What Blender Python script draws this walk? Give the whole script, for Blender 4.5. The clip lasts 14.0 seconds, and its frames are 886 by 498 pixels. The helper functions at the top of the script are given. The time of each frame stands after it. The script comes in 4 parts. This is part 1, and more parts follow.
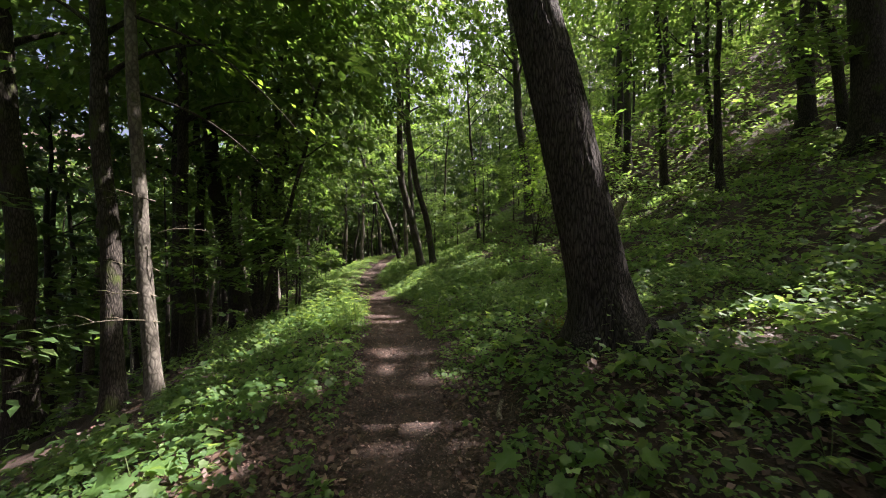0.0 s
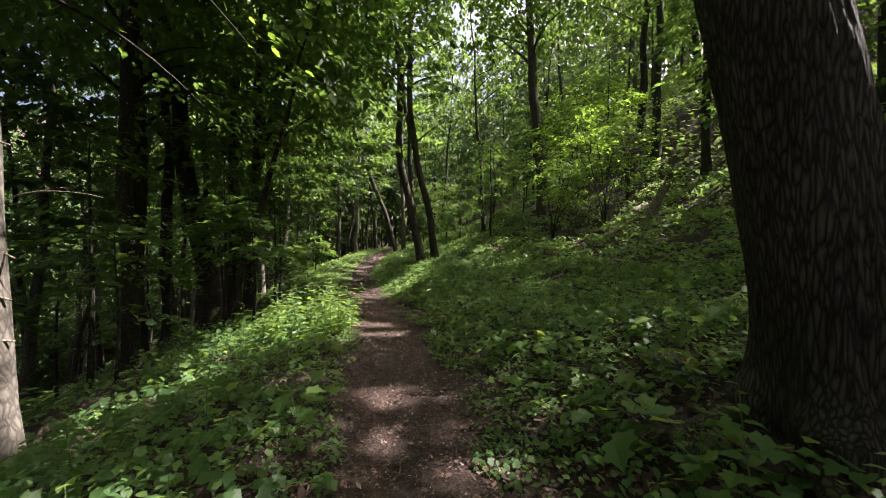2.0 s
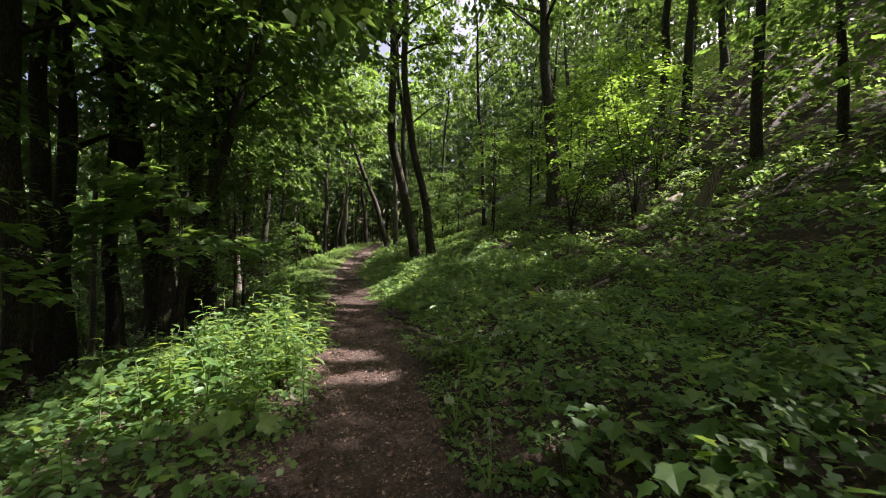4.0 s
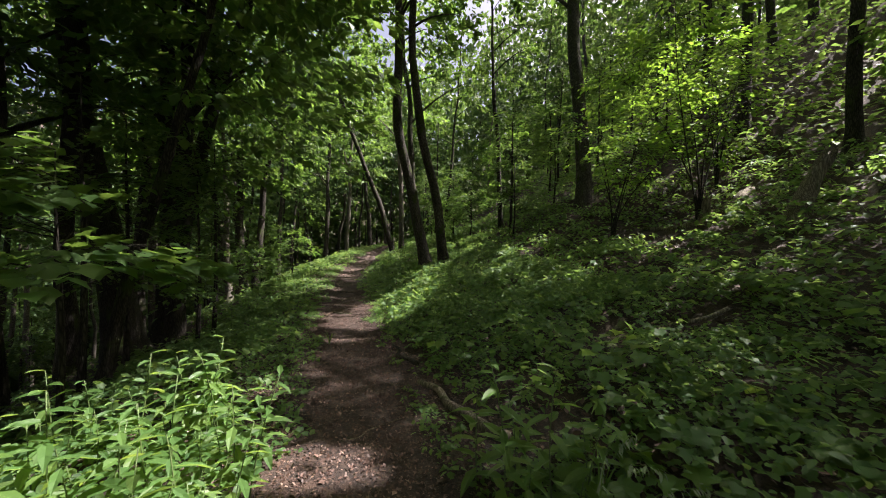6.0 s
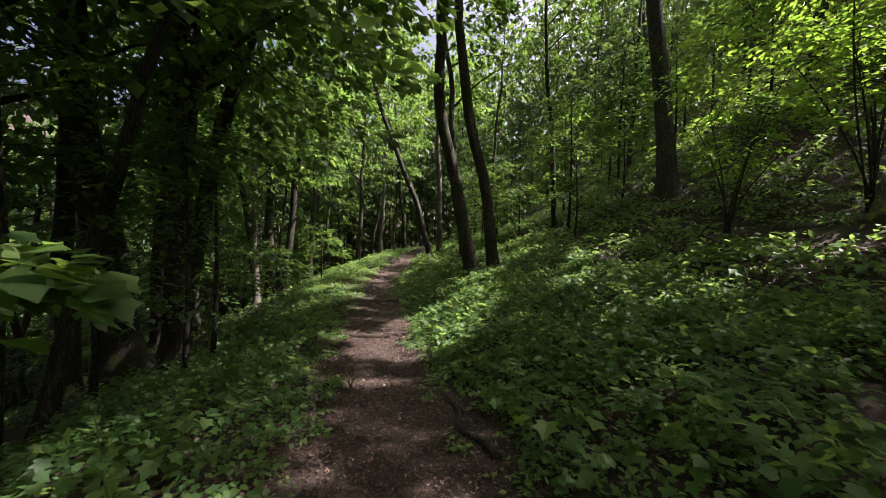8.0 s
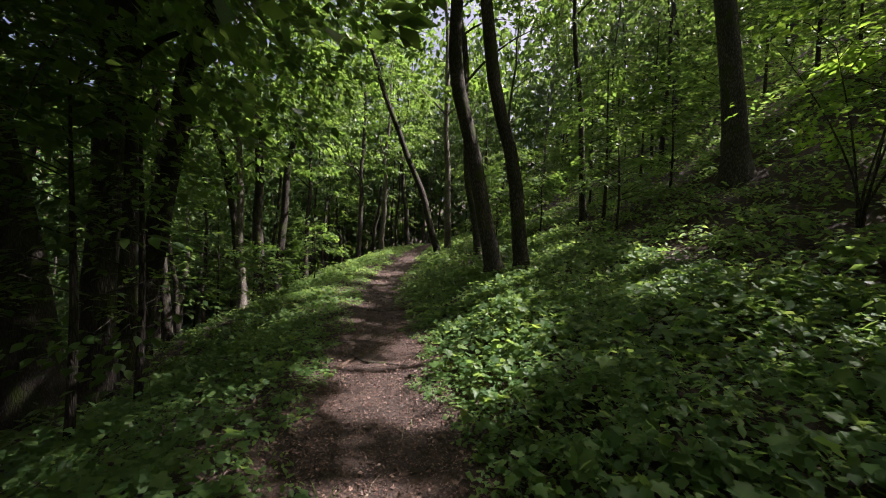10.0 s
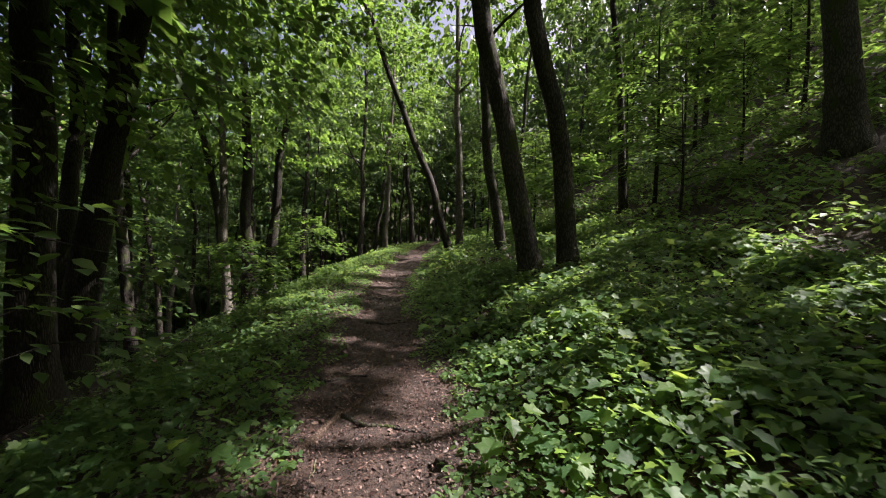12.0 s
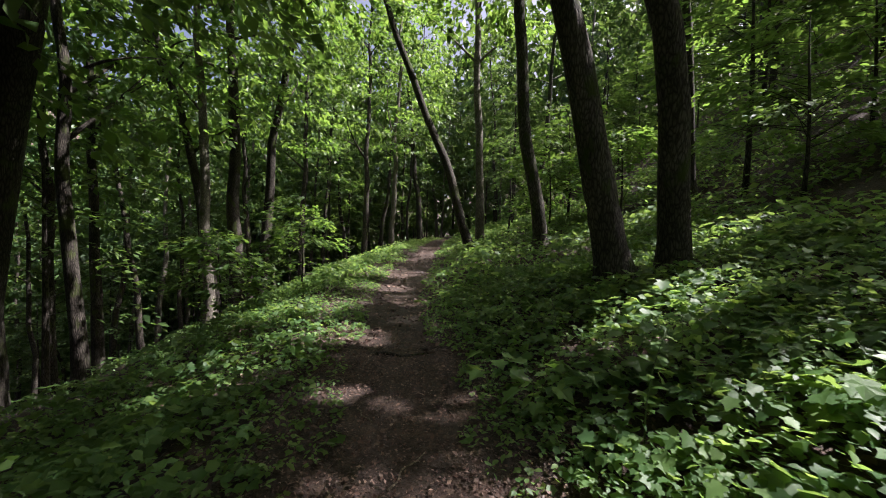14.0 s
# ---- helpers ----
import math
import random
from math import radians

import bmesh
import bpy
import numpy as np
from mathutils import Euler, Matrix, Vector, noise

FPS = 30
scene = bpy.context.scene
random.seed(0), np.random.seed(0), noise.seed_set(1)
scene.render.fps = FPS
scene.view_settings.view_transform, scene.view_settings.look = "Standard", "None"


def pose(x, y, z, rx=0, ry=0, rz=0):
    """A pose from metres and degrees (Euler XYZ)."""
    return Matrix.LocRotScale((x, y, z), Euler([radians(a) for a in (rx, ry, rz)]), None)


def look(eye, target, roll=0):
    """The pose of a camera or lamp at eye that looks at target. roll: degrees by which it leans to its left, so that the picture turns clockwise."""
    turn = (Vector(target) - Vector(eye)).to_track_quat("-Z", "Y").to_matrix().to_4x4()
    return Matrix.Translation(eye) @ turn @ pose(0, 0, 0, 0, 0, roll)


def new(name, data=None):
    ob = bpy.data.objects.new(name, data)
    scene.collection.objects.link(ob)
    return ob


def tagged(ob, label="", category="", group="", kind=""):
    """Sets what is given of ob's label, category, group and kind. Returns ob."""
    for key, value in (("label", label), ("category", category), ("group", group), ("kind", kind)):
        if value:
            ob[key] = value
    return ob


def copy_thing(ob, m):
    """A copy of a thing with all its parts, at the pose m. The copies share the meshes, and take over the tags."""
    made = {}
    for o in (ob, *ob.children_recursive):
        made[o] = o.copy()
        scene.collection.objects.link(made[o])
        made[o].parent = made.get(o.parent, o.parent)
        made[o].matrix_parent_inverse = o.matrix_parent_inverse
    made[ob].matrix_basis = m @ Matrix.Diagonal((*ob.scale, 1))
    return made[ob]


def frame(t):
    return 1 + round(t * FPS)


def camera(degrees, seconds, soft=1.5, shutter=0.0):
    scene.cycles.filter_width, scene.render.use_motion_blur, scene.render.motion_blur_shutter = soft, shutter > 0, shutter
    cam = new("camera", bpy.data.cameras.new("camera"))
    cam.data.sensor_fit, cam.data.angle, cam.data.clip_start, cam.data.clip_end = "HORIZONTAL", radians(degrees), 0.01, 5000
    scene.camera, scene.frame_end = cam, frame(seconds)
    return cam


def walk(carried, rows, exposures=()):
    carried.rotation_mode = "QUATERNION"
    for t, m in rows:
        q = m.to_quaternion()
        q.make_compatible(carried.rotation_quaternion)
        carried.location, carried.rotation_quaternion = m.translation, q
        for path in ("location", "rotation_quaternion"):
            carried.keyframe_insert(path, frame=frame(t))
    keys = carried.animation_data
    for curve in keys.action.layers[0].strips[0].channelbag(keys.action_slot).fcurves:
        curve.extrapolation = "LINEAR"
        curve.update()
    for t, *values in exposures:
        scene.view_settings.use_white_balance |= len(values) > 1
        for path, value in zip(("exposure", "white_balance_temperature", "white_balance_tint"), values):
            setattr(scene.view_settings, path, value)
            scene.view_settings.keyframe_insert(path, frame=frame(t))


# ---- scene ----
cam = camera(99.2, 14.0, soft=1.0, shutter=0.15)
METRES, EYE, TILT, LEAN, TURN = 16.0, 1.5, 0.0, 0.0, 0.0
ROWS = [
    (0.0, 0.0, 0.0, 0.0, 0.0, 0.0, -0.0),
    (0.5, -0.0057, 0.036, 0.0003, 0.12, -0.07, -0.06),
    (1.0, -0.0131, 0.0717, -0.0024, 0.1, -0.13, -0.17),
    (1.5, -0.0178, 0.1071, -0.0051, -0.17, -0.37, -0.53),
    (2.0, -0.0235, 0.1399, -0.0079, -0.72, -0.72, -1.11),
    (2.5, -0.0281, 0.1752, -0.011, -1.57, -1.11, -1.62),
    (3.0, -0.0313, 0.2117, -0.0104, -2.0, -1.43, -1.98),
    (5.5, -0.0476, 0.3892, -0.0071, -1.55, -1.33, -1.68),
    (6.0, -0.0532, 0.4232, -0.0045, -1.19, -1.18, -1.71),
    (6.5, -0.0578, 0.4574, -0.0029, -0.07, -0.82, -1.85),
    (7.0, -0.0652, 0.4922, -0.0056, 1.72, -0.6, -1.95),
    (7.5, -0.0724, 0.5266, -0.0082, 3.07, -0.72, -1.98),
    (8.0, -0.0826, 0.5619, -0.0099, 3.79, -0.87, -2.01),
    (10.5, -0.1217, 0.7329, -0.0173, 4.0, -1.24, -2.12),
    (11.0, -0.1282, 0.7661, -0.0205, 4.07, -1.18, -2.01),
    (11.5, -0.1361, 0.8004, -0.0238, 4.27, -1.2, -1.84),
    (12.0, -0.1462, 0.8357, -0.0268, 4.5, -1.35, -1.71),
    (12.5, -0.1545, 0.8712, -0.0284, 4.79, -1.56, -1.6),
    (13.0, -0.1662, 0.9068, -0.0307, 4.94, -1.76, -1.5),
    (13.5, -0.1765, 0.9419, -0.0321, 4.98, -1.88, -1.49),
    (14.0, -0.1903, 0.9768, -0.034, 5.06, -1.81, -1.55),
]
walk(cam, [(t, pose(0, 0, EYE, TILT, LEAN, TURN) @ pose(METRES * x, METRES * y, METRES * z, 90 + pitch, roll, yaw)) for t, x, y, z, yaw, pitch, roll in ROWS],
     exposures=[(0.0, 2.2, 6450, 22), (3.0, 2.15, 6450, 22), (5.5, 1.85, 6400, 17), (8.0, 1.85, 6350, 20), (11.0, 1.58, 6350, 23), (14.0, 1.72, 6150, 19)])

# ---- light ----
SUN_AZIMUTH, SUN_HEIGHT = 75.0, 54.0      # degrees clockwise from the walk's direction, degrees up
world = bpy.data.worlds.new("sky")
scene.world = world
world.use_nodes = True
wn = world.node_tree
sky = wn.nodes.new("ShaderNodeTexSky")
sky.sky_type, sky.sun_disc, sky.dust_density, sky.ozone_density = "NISHITA", False, 9.5, 1.0
sky.air_density = 0.5
sky.sun_elevation, sky.sun_rotation = radians(SUN_HEIGHT), radians(SUN_AZIMUTH)
wn.links.new(sky.outputs[0], wn.nodes["Background"].inputs[0])
wn.nodes["Background"].inputs[1].default_value = 0.095
sun_way = Vector((math.sin(radians(SUN_AZIMUTH)) * math.cos(radians(SUN_HEIGHT)),
                  math.cos(radians(SUN_AZIMUTH)) * math.cos(radians(SUN_HEIGHT)), math.sin(radians(SUN_HEIGHT))))
sun = new("sun", bpy.data.lights.new("sun", "SUN"))
sun.data.energy, sun.data.angle, sun.data.color = 5.0, radians(0.53), (1.0, 0.95, 0.86)
sun.matrix_world = look(sun_way * 100, (0, 0, 0))


# ---- materials ----
def material(name):
    m = bpy.data.materials.new(name)
    m.use_nodes = True
    t = m.node_tree
    return m, t, t.nodes["Principled BSDF"]


def node(t, kind, **values):
    n = t.nodes.new(kind)
    for key, value in values.items():
        n.inputs[key].default_value = value
    return n


def ramp(t, fac, *stops):
    n = t.nodes.new("ShaderNodeValToRGB")
    while len(n.color_ramp.elements) < len(stops):
        n.color_ramp.elements.new(0.5)
    for e, (p, c) in zip(n.color_ramp.elements, stops):
        e.position, e.color = p, (*c, 1)
    t.links.new(fac, n.inputs[0])
    return n.outputs[0]


def mix(t, fac, a, b, how="MIX"):
    n = t.nodes.new("ShaderNodeMixRGB")
    n.blend_type = how
    for i, v in enumerate((fac, a, b)):
        if hasattr(v, "is_linked"):
            t.links.new(v, n.inputs[i])
        else:
            n.inputs[i].default_value = v if i == 0 else (*v, 1)
    return n.outputs[0]


def coords(t, scale):
    tc = t.nodes.new("ShaderNodeTexCoord")
    mp = t.nodes.new("ShaderNodeMapping")
    mp.inputs["Scale"].default_value = scale
    t.links.new(tc.outputs["Object"], mp.inputs[0])
    return mp.outputs[0]


def noise_tex(t, where, scale, detail=4.0, rough=0.6):
    n = node(t, "ShaderNodeTexNoise", Scale=scale, Detail=detail, Roughness=rough)
    t.links.new(where, n.inputs["Vector"])
    return n.outputs["Fac"]


def bump(t, bsdf, height, strength, distance):
    b = node(t, "ShaderNodeBump", Strength=strength, Distance=distance)
    t.links.new(height, b.inputs["Height"])
    t.links.new(b.outputs[0], bsdf.inputs["Normal"])


def leaf_material(name, dark, mid, light, glow, through_part=0.5, per_object=False, rough=0.46):
    """Living leaf: glossy top, light shining through it, colour varied leaf by leaf."""
    m, t, b = material(name)
    if per_object:
        rnd = t.nodes.new("ShaderNodeObjectInfo").outputs["Random"]
    else:
        rnd = t.nodes.new("ShaderNodeNewGeometry").outputs["Random Per Island"]
    col = ramp(t, rnd, (0.0, dark), (0.55, mid), (1.0, light))
    w = coords(t, (1, 1, 1))
    patch = noise_tex(t, w, 1.3, 2.0)
    blotch = noise_tex(t, w, 60.0, 3.0)
    col = mix(t, 0.5, col, ramp(t, patch, (0.3, (0.75, 0.8, 0.75)), (0.7, (1.15, 1.1, 0.9))), "MULTIPLY")
    col = mix(t, 0.35, col, ramp(t, blotch, (0.3, (0.7, 0.7, 0.6)), (0.7, (1.2, 1.2, 1.1))), "MULTIPLY")
    t.links.new(col, b.inputs["Base Color"])
    b.inputs["Roughness"].default_value = rough
    b.inputs["Specular IOR Level"].default_value = 0.34
    bump(t, b, blotch, 0.25, 0.004)
    tr = t.nodes.new("ShaderNodeBsdfTranslucent")
    t.links.new(mix(t, 1.0, ramp(t, rnd, (0.0, (0.75, 0.85, 0.7)), (1.0, (1.2, 1.1, 1.0))), glow, "MULTIPLY"), tr.inputs["Color"])
    ms = t.nodes.new("ShaderNodeMixShader")
    ms.inputs[0].default_value = through_part
    t.links.new(b.outputs[0], ms.inputs[1])
    t.links.new(tr.outputs[0], ms.inputs[2])
    t.links.new(ms.outputs[0], t.nodes["Material Output"].inputs[0])
    return m


def bark_material(name, low, high, moss=0.0, ridge=1.0, stretch=0.18, scale=26.0):
    m, t, b = material(name)
    w = coords(t, (1, 1, stretch))
    v = node(t, "ShaderNodeTexVoronoi", Scale=scale)
    v.feature = "DISTANCE_TO_EDGE"
    warp = t.nodes.new("ShaderNodeVectorMath")
    warp.operation = "ADD"
    nz = node(t, "ShaderNodeTexNoise", Scale=9.0, Detail=3.0)
    t.links.new(w, nz.inputs["Vector"])
    sc = t.nodes.new("ShaderNodeVectorMath")
    sc.operation = "SCALE"
    sc.inputs["Scale"].default_value = 0.06
    t.links.new(nz.outputs["Color"], sc.inputs[0])
    t.links.new(w, warp.inputs[0])
    t.links.new(sc.outputs[0], warp.inputs[1])
    t.links.new(warp.outputs[0], v.inputs["Vector"])
    plates = ramp(t, v.outputs["Distance"], (0.0, (0, 0, 0)), (0.28, (1, 1, 1)))
    fine = noise_tex(t, coords(t, (1, 1, 0.4)), 70.0, 5.0)
    blot = noise_tex(t, coords(t, (1, 1, 0.6)), 2.2, 4.0)
    base = mix(t, plates, tuple(c * (1 - 0.55 * ridge) for c in low), high)
    base = mix(t, 0.6, base, ramp(t, fine, (0.3, (0.6, 0.6, 0.6)), (0.7, (1.25, 1.25, 1.25))), "MULTIPLY")
    base = mix(t, 0.8, base, ramp(t, blot, (0.35, (0.55, 0.55, 0.52)), (0.65, (1.2, 1.2, 1.2))), "MULTIPLY")
    if moss:
        patch = noise_tex(t, coords(t, (1, 1, 0.5)), 3.0, 5.0)
        fac = ramp(t, patch, (0.62 - moss * 0.3, (0, 0, 0)), (0.72 - moss * 0.3, (1, 1, 1)))
        base = mix(t, fac, base, (0.05, 0.066, 0.016))
    t.links.new(base, b.inputs["Base Color"])
    b.inputs["Roughness"].default_value = 0.88
    b.inputs["Specular IOR Level"].default_value = 0.25
    h1 = mix(t, 0.25, plates, fine)
    bump(t, b, h1, 0.3 + 0.6 * ridge, 0.012)
    return m


LEAF_CANOPY = leaf_material("canopy_leaf", (0.036, 0.074, 0.027), (0.054, 0.102, 0.034), (0.09, 0.14, 0.04), (0.24, 0.40, 0.07), 0.42)
LEAF_FRESH = leaf_material("fresh_leaf", (0.05, 0.12, 0.028), (0.075, 0.165, 0.034), (0.125, 0.22, 0.036), (0.31, 0.50, 0.06), 0.5)
LEAF_LOW = leaf_material("undergrowth_leaf", (0.042, 0.095, 0.038), (0.07, 0.14, 0.052), (0.12, 0.20, 0.066), (0.32, 0.48, 0.11), 0.42, rough=0.52)
LEAF_HERB = leaf_material("herb_leaf", (0.06, 0.125, 0.04), (0.085, 0.165, 0.05), (0.13, 0.21, 0.06), (0.36, 0.52, 0.09), 0.42, per_object=True)
LEAF_FAR = leaf_material("far_leaf", (0.034, 0.072, 0.028), (0.052, 0.102, 0.037), (0.095, 0.145, 0.046), (0.165, 0.27, 0.06), 0.36)
BARK_OAK = bark_material("oak_bark", (0.026, 0.021, 0.018), (0.085, 0.073, 0.064), 0.0, 1.0, 0.13, 42.0)
BARK_DARK = bark_material("dark_bark", (0.03, 0.025, 0.021), (0.075, 0.064, 0.054), 0.25, 0.8, 0.2, 34.0)
BARK_MID = bark_material("grey_bark", (0.05, 0.043, 0.036), (0.13, 0.115, 0.097), 0.2, 0.6, 0.25, 30.0)
BARK_PALE = bark_material("pale_bark", (0.10, 0.088, 0.074), (0.185, 0.168, 0.142), 0.15, 0.25, 0.5, 16.0)
BARK_MOSS = bark_material("mossy_bark", (0.06, 0.05, 0.038), (0.13, 0.11, 0.085), 0.5, 0.6, 0.4, 30.0)
BARK_ROOT = bark_material("root_bark", (0.07, 0.045, 0.032), (0.16, 0.11, 0.082), 0.0, 0.5, 0.2, 40.0)
DEADWOOD = bark_material("dead_wood", (0.14, 0.115, 0.085), (0.30, 0.26, 0.20), 0.2, 0.5, 0.1, 30.0)


def ground_material():
    m, t, b = material("forest_soil")
    w = coords(t, (1, 1, 1))
    cells = []
    for scale in (26.0, 70.0):
        v = node(t, "ShaderNodeTexVoronoi", Scale=scale, Randomness=1.0)
        warp = t.nodes.new("ShaderNodeVectorMath")
        warp.operation = "ADD"
        nz = node(t, "ShaderNodeTexNoise", Scale=scale * 0.6, Detail=2.0)
        sc = t.nodes.new("ShaderNodeVectorMath")
        sc.operation = "SCALE"
        sc.inputs["Scale"].default_value = 1.6 / scale
        t.links.new(w, nz.inputs["Vector"])
        t.links.new(nz.outputs["Color"], sc.inputs[0])
        t.links.new(w, warp.inputs[0])
        t.links.new(sc.outputs[0], warp.inputs[1])
        t.links.new(warp.outputs[0], v.inputs["Vector"])
        cells.append(v)
    leaves = ramp(t, cells[0].outputs["Color"], (0.0, (0.02, 0.012, 0.009)), (0.5, (0.05, 0.03, 0.022)), (0.85, (0.10, 0.06, 0.045)), (1.0, (0.17, 0.115, 0.085)))
    chips = ramp(t, cells[1].outputs["Color"], (0.0, (0.014, 0.009, 0.007)), (0.55, (0.036, 0.022, 0.017)), (0.85, (0.08, 0.05, 0.037)), (1.0, (0.17, 0.12, 0.09)))
    big = noise_tex(t, w, 0.9, 5.0)
    mid = noise_tex(t, w, 3.5, 4.0)
    fine = noise_tex(t, w, 90.0, 4.0)
    col = mix(t, ramp(t, big, (0.42, (0.15, 0.15, 0.15)), (0.6, (0.8, 0.8, 0.8))), chips, leaves)
    col = mix(t, 0.75, col, ramp(t, mid, (0.35, (0.55, 0.52, 0.5)), (0.65, (1.25, 1.22, 1.2))), "MULTIPLY")
    col = mix(t, 0.5, col, ramp(t, fine, (0.3, (0.6, 0.6, 0.6)), (0.7, (1.3, 1.3, 1.3))), "MULTIPLY")
    t.links.new(col, b.inputs["Base Color"])
    b.inputs["Roughness"].default_value = 0.85
    relief = mix(t, 0.5, mix(t, 0.5, cells[0].outputs["Distance"], cells[1].outputs["Distance"]), fine)
    bump(t, b, relief, 0.9, 0.025)
    return m


def litter_material():
    m, t, b = material("fallen_leaves")
    rnd = t.nodes.new("ShaderNodeNewGeometry").outputs["Random Per Island"]
    col = ramp(t, rnd, (0.0, (0.03, 0.015, 0.011)), (0.45, (0.085, 0.045, 0.034)), (0.88, (0.15, 0.086, 0.066)), (1.0, (0.30, 0.20, 0.155)))
    w = coords(t, (1, 1, 1))
    col = mix(t, 0.6, col, ramp(t, noise_tex(t, w, 80.0), (0.3, (0.6, 0.6, 0.6)), (0.7, (1.2, 1.2, 1.2))), "MULTIPLY")
    t.links.new(col, b.inputs["Base Color"])
    b.inputs["Roughness"].default_value = 0.6
    return m


def stem_material():
    m, t, b = material("green_stem")
    w = coords(t, (1, 1, 1))
    t.links.new(ramp(t, noise_tex(t, w, 30.0), (0.3, (0.06, 0.11, 0.03)), (0.7, (0.12, 0.16, 0.05))), b.inputs["Base Color"])
    b.inputs["Roughness"].default_value = 0.6
    return m


SOIL, LITTER, STEM = ground_material(), litter_material(), stem_material()

# ---- the lie of the land ----
# y along the walk, the path's x and z there
PATH = np.array([(-200, 8, 1), (-30, 1.5, .2), (-6, .4, .05), (0, .1, 0), (3.4, -.4, -.12), (6.2, -.7, -.08), (7.9, -1.03, -.1), (11.7, -1.83, -.28),
                 (15.6, -3.0, -.5), (17.7, -3.44, -.5), (23.7, -4.8, -.35), (30, -5.3, -.1), (36, -5.6, .3), (45, -6, .6), (60, -4, 1.3), (90, 4, 5), (160, 10, 22), (400, 10, 60)])
# distance across the path (right is plus), height over the path
SLOPE = np.array([(-300, 50), (-160, 18), (-75, -17), (-55, -18.5), (-42, -17), (-30, -13.5), (-18, -7.6), (-12, -4.6), (-8, -2.6), (-6, -1.7), (-4, -.85), (-3, -.5), (-2, -.2), (-1, .02), (-.6, 0), (0, -.04),
                  (.6, 0), (1, .07), (2.2, .5), (3.6, .75), (6, 1.45), (7.5, 2.0), (9.5, 2.9), (11, 3.7), (15, 6.1), (22, 10.4), (40, 21), (70, 34), (300, 60)])


def smooth_table(table, step, span):
    k = np.arange(table[0, 0], table[-1, 0], step)
    n = max(1, int(span / step))
    kern = np.hanning(2 * n + 3)
    kern /= kern.sum()
    cols = []
    for c in range(1, table.shape[1]):
        v = np.interp(k, table[:, 0], table[:, c])
        v = np.convolve(np.pad(v, n + 1, mode="edge"), kern, mode="valid")
        cols.append(v)
    return k, cols


PK, (PX, PZ) = smooth_table(PATH, 0.25, 2.0)
SK, (SZ,) = smooth_table(SLOPE, 0.1, 0.5)


def path_x(y):
    return np.interp(y, PK, PX)


def lumps(x, y):
    return (0.05 * np.sin(1.9 * x + 0.7 * y) * np.sin(1.3 * y - 0.6 * x + 1) + 0.03 * np.sin(4.1 * x - 2.2 * y) * np.sin(3.3 * y + 1.7 * x)
            + 0.14 * np.sin(0.5 * x + 0.9) * np.sin(0.43 * y + 0.4))


def ground_z(x, y):
    x, y = np.asarray(x, float), np.asarray(y, float)
    d = x - path_x(y)
    far = np.clip((np.abs(d) - 0.7) / 2.0, 0, 1)
    steep = 1 + 0.25 * np.clip((y - 17) / 4, 0, 1) * (d > 0)
    return np.interp(y, PK, PZ) + np.interp(d, SK, SZ) * steep + lumps(x, y) * far


# ---- building helpers ----
class Geo:
    """Gathers tubes into one mesh."""

    def __init__(self):
        self.v, self.f, self.n = [], [], 0

    def tube(self, pts, radii, sides=8, rough=0.0, seed=0, cap=True):
        pts, radii = np.asarray(pts, float), np.asarray(radii, float)
        tang = np.gradient(pts, axis=0)
        tang /= np.linalg.norm(tang, axis=1)[:, None] + 1e-9
        ref = np.array([0.0, 1.0, 0.0]) if abs(tang[0, 1]) < 0.8 else np.array([1.0, 0.0, 0.0])
        a = np.cross(tang, ref)
        a /= np.linalg.norm(a, axis=1)[:, None] + 1e-9
        b = np.cross(tang, a)
        ang = np.linspace(0, 2 * np.pi, sides, endpoint=False)
        rng = np.random.default_rng(seed)
        r = radii[:, None] * (1 + rough * (rng.random((len(pts), sides)) - 0.5))
        ring = pts[:, None, :] + r[:, :, None] * (np.cos(ang)[None, :, None] * a[:, None, :] + np.sin(ang)[None, :, None] * b[:, None, :])
        self.v.append(ring.reshape(-1, 3))
        k, s = len(pts), sides
        for i in range(k - 1):
            for j in range(s):
                j2 = (j + 1) % s
                self.f.append((self.n + i * s + j, self.n + i * s + j2, self.n + (i + 1) * s + j2, self.n + (i + 1) * s + j))
        if cap:
            self.f.append(tuple(self.n + j for j in range(s))[::-1])
            self.f.append(tuple(self.n + (k - 1) * s + j for j in range(s)))
        self.n += k * s

    def mesh(self, name, mat):
        m = bpy.data.meshes.new(name)
        m.from_pydata(np.concatenate(self.v).tolist(), [], self.f)
        m.polygons.foreach_set("use_smooth", np.ones(len(m.polygons), bool))
        m.materials.append(mat)
        return m


def part(name, mesh, parent, label=""):
    ob = new(name, mesh)
    ob.parent = parent
    if label:
        ob["label"] = label
    return ob


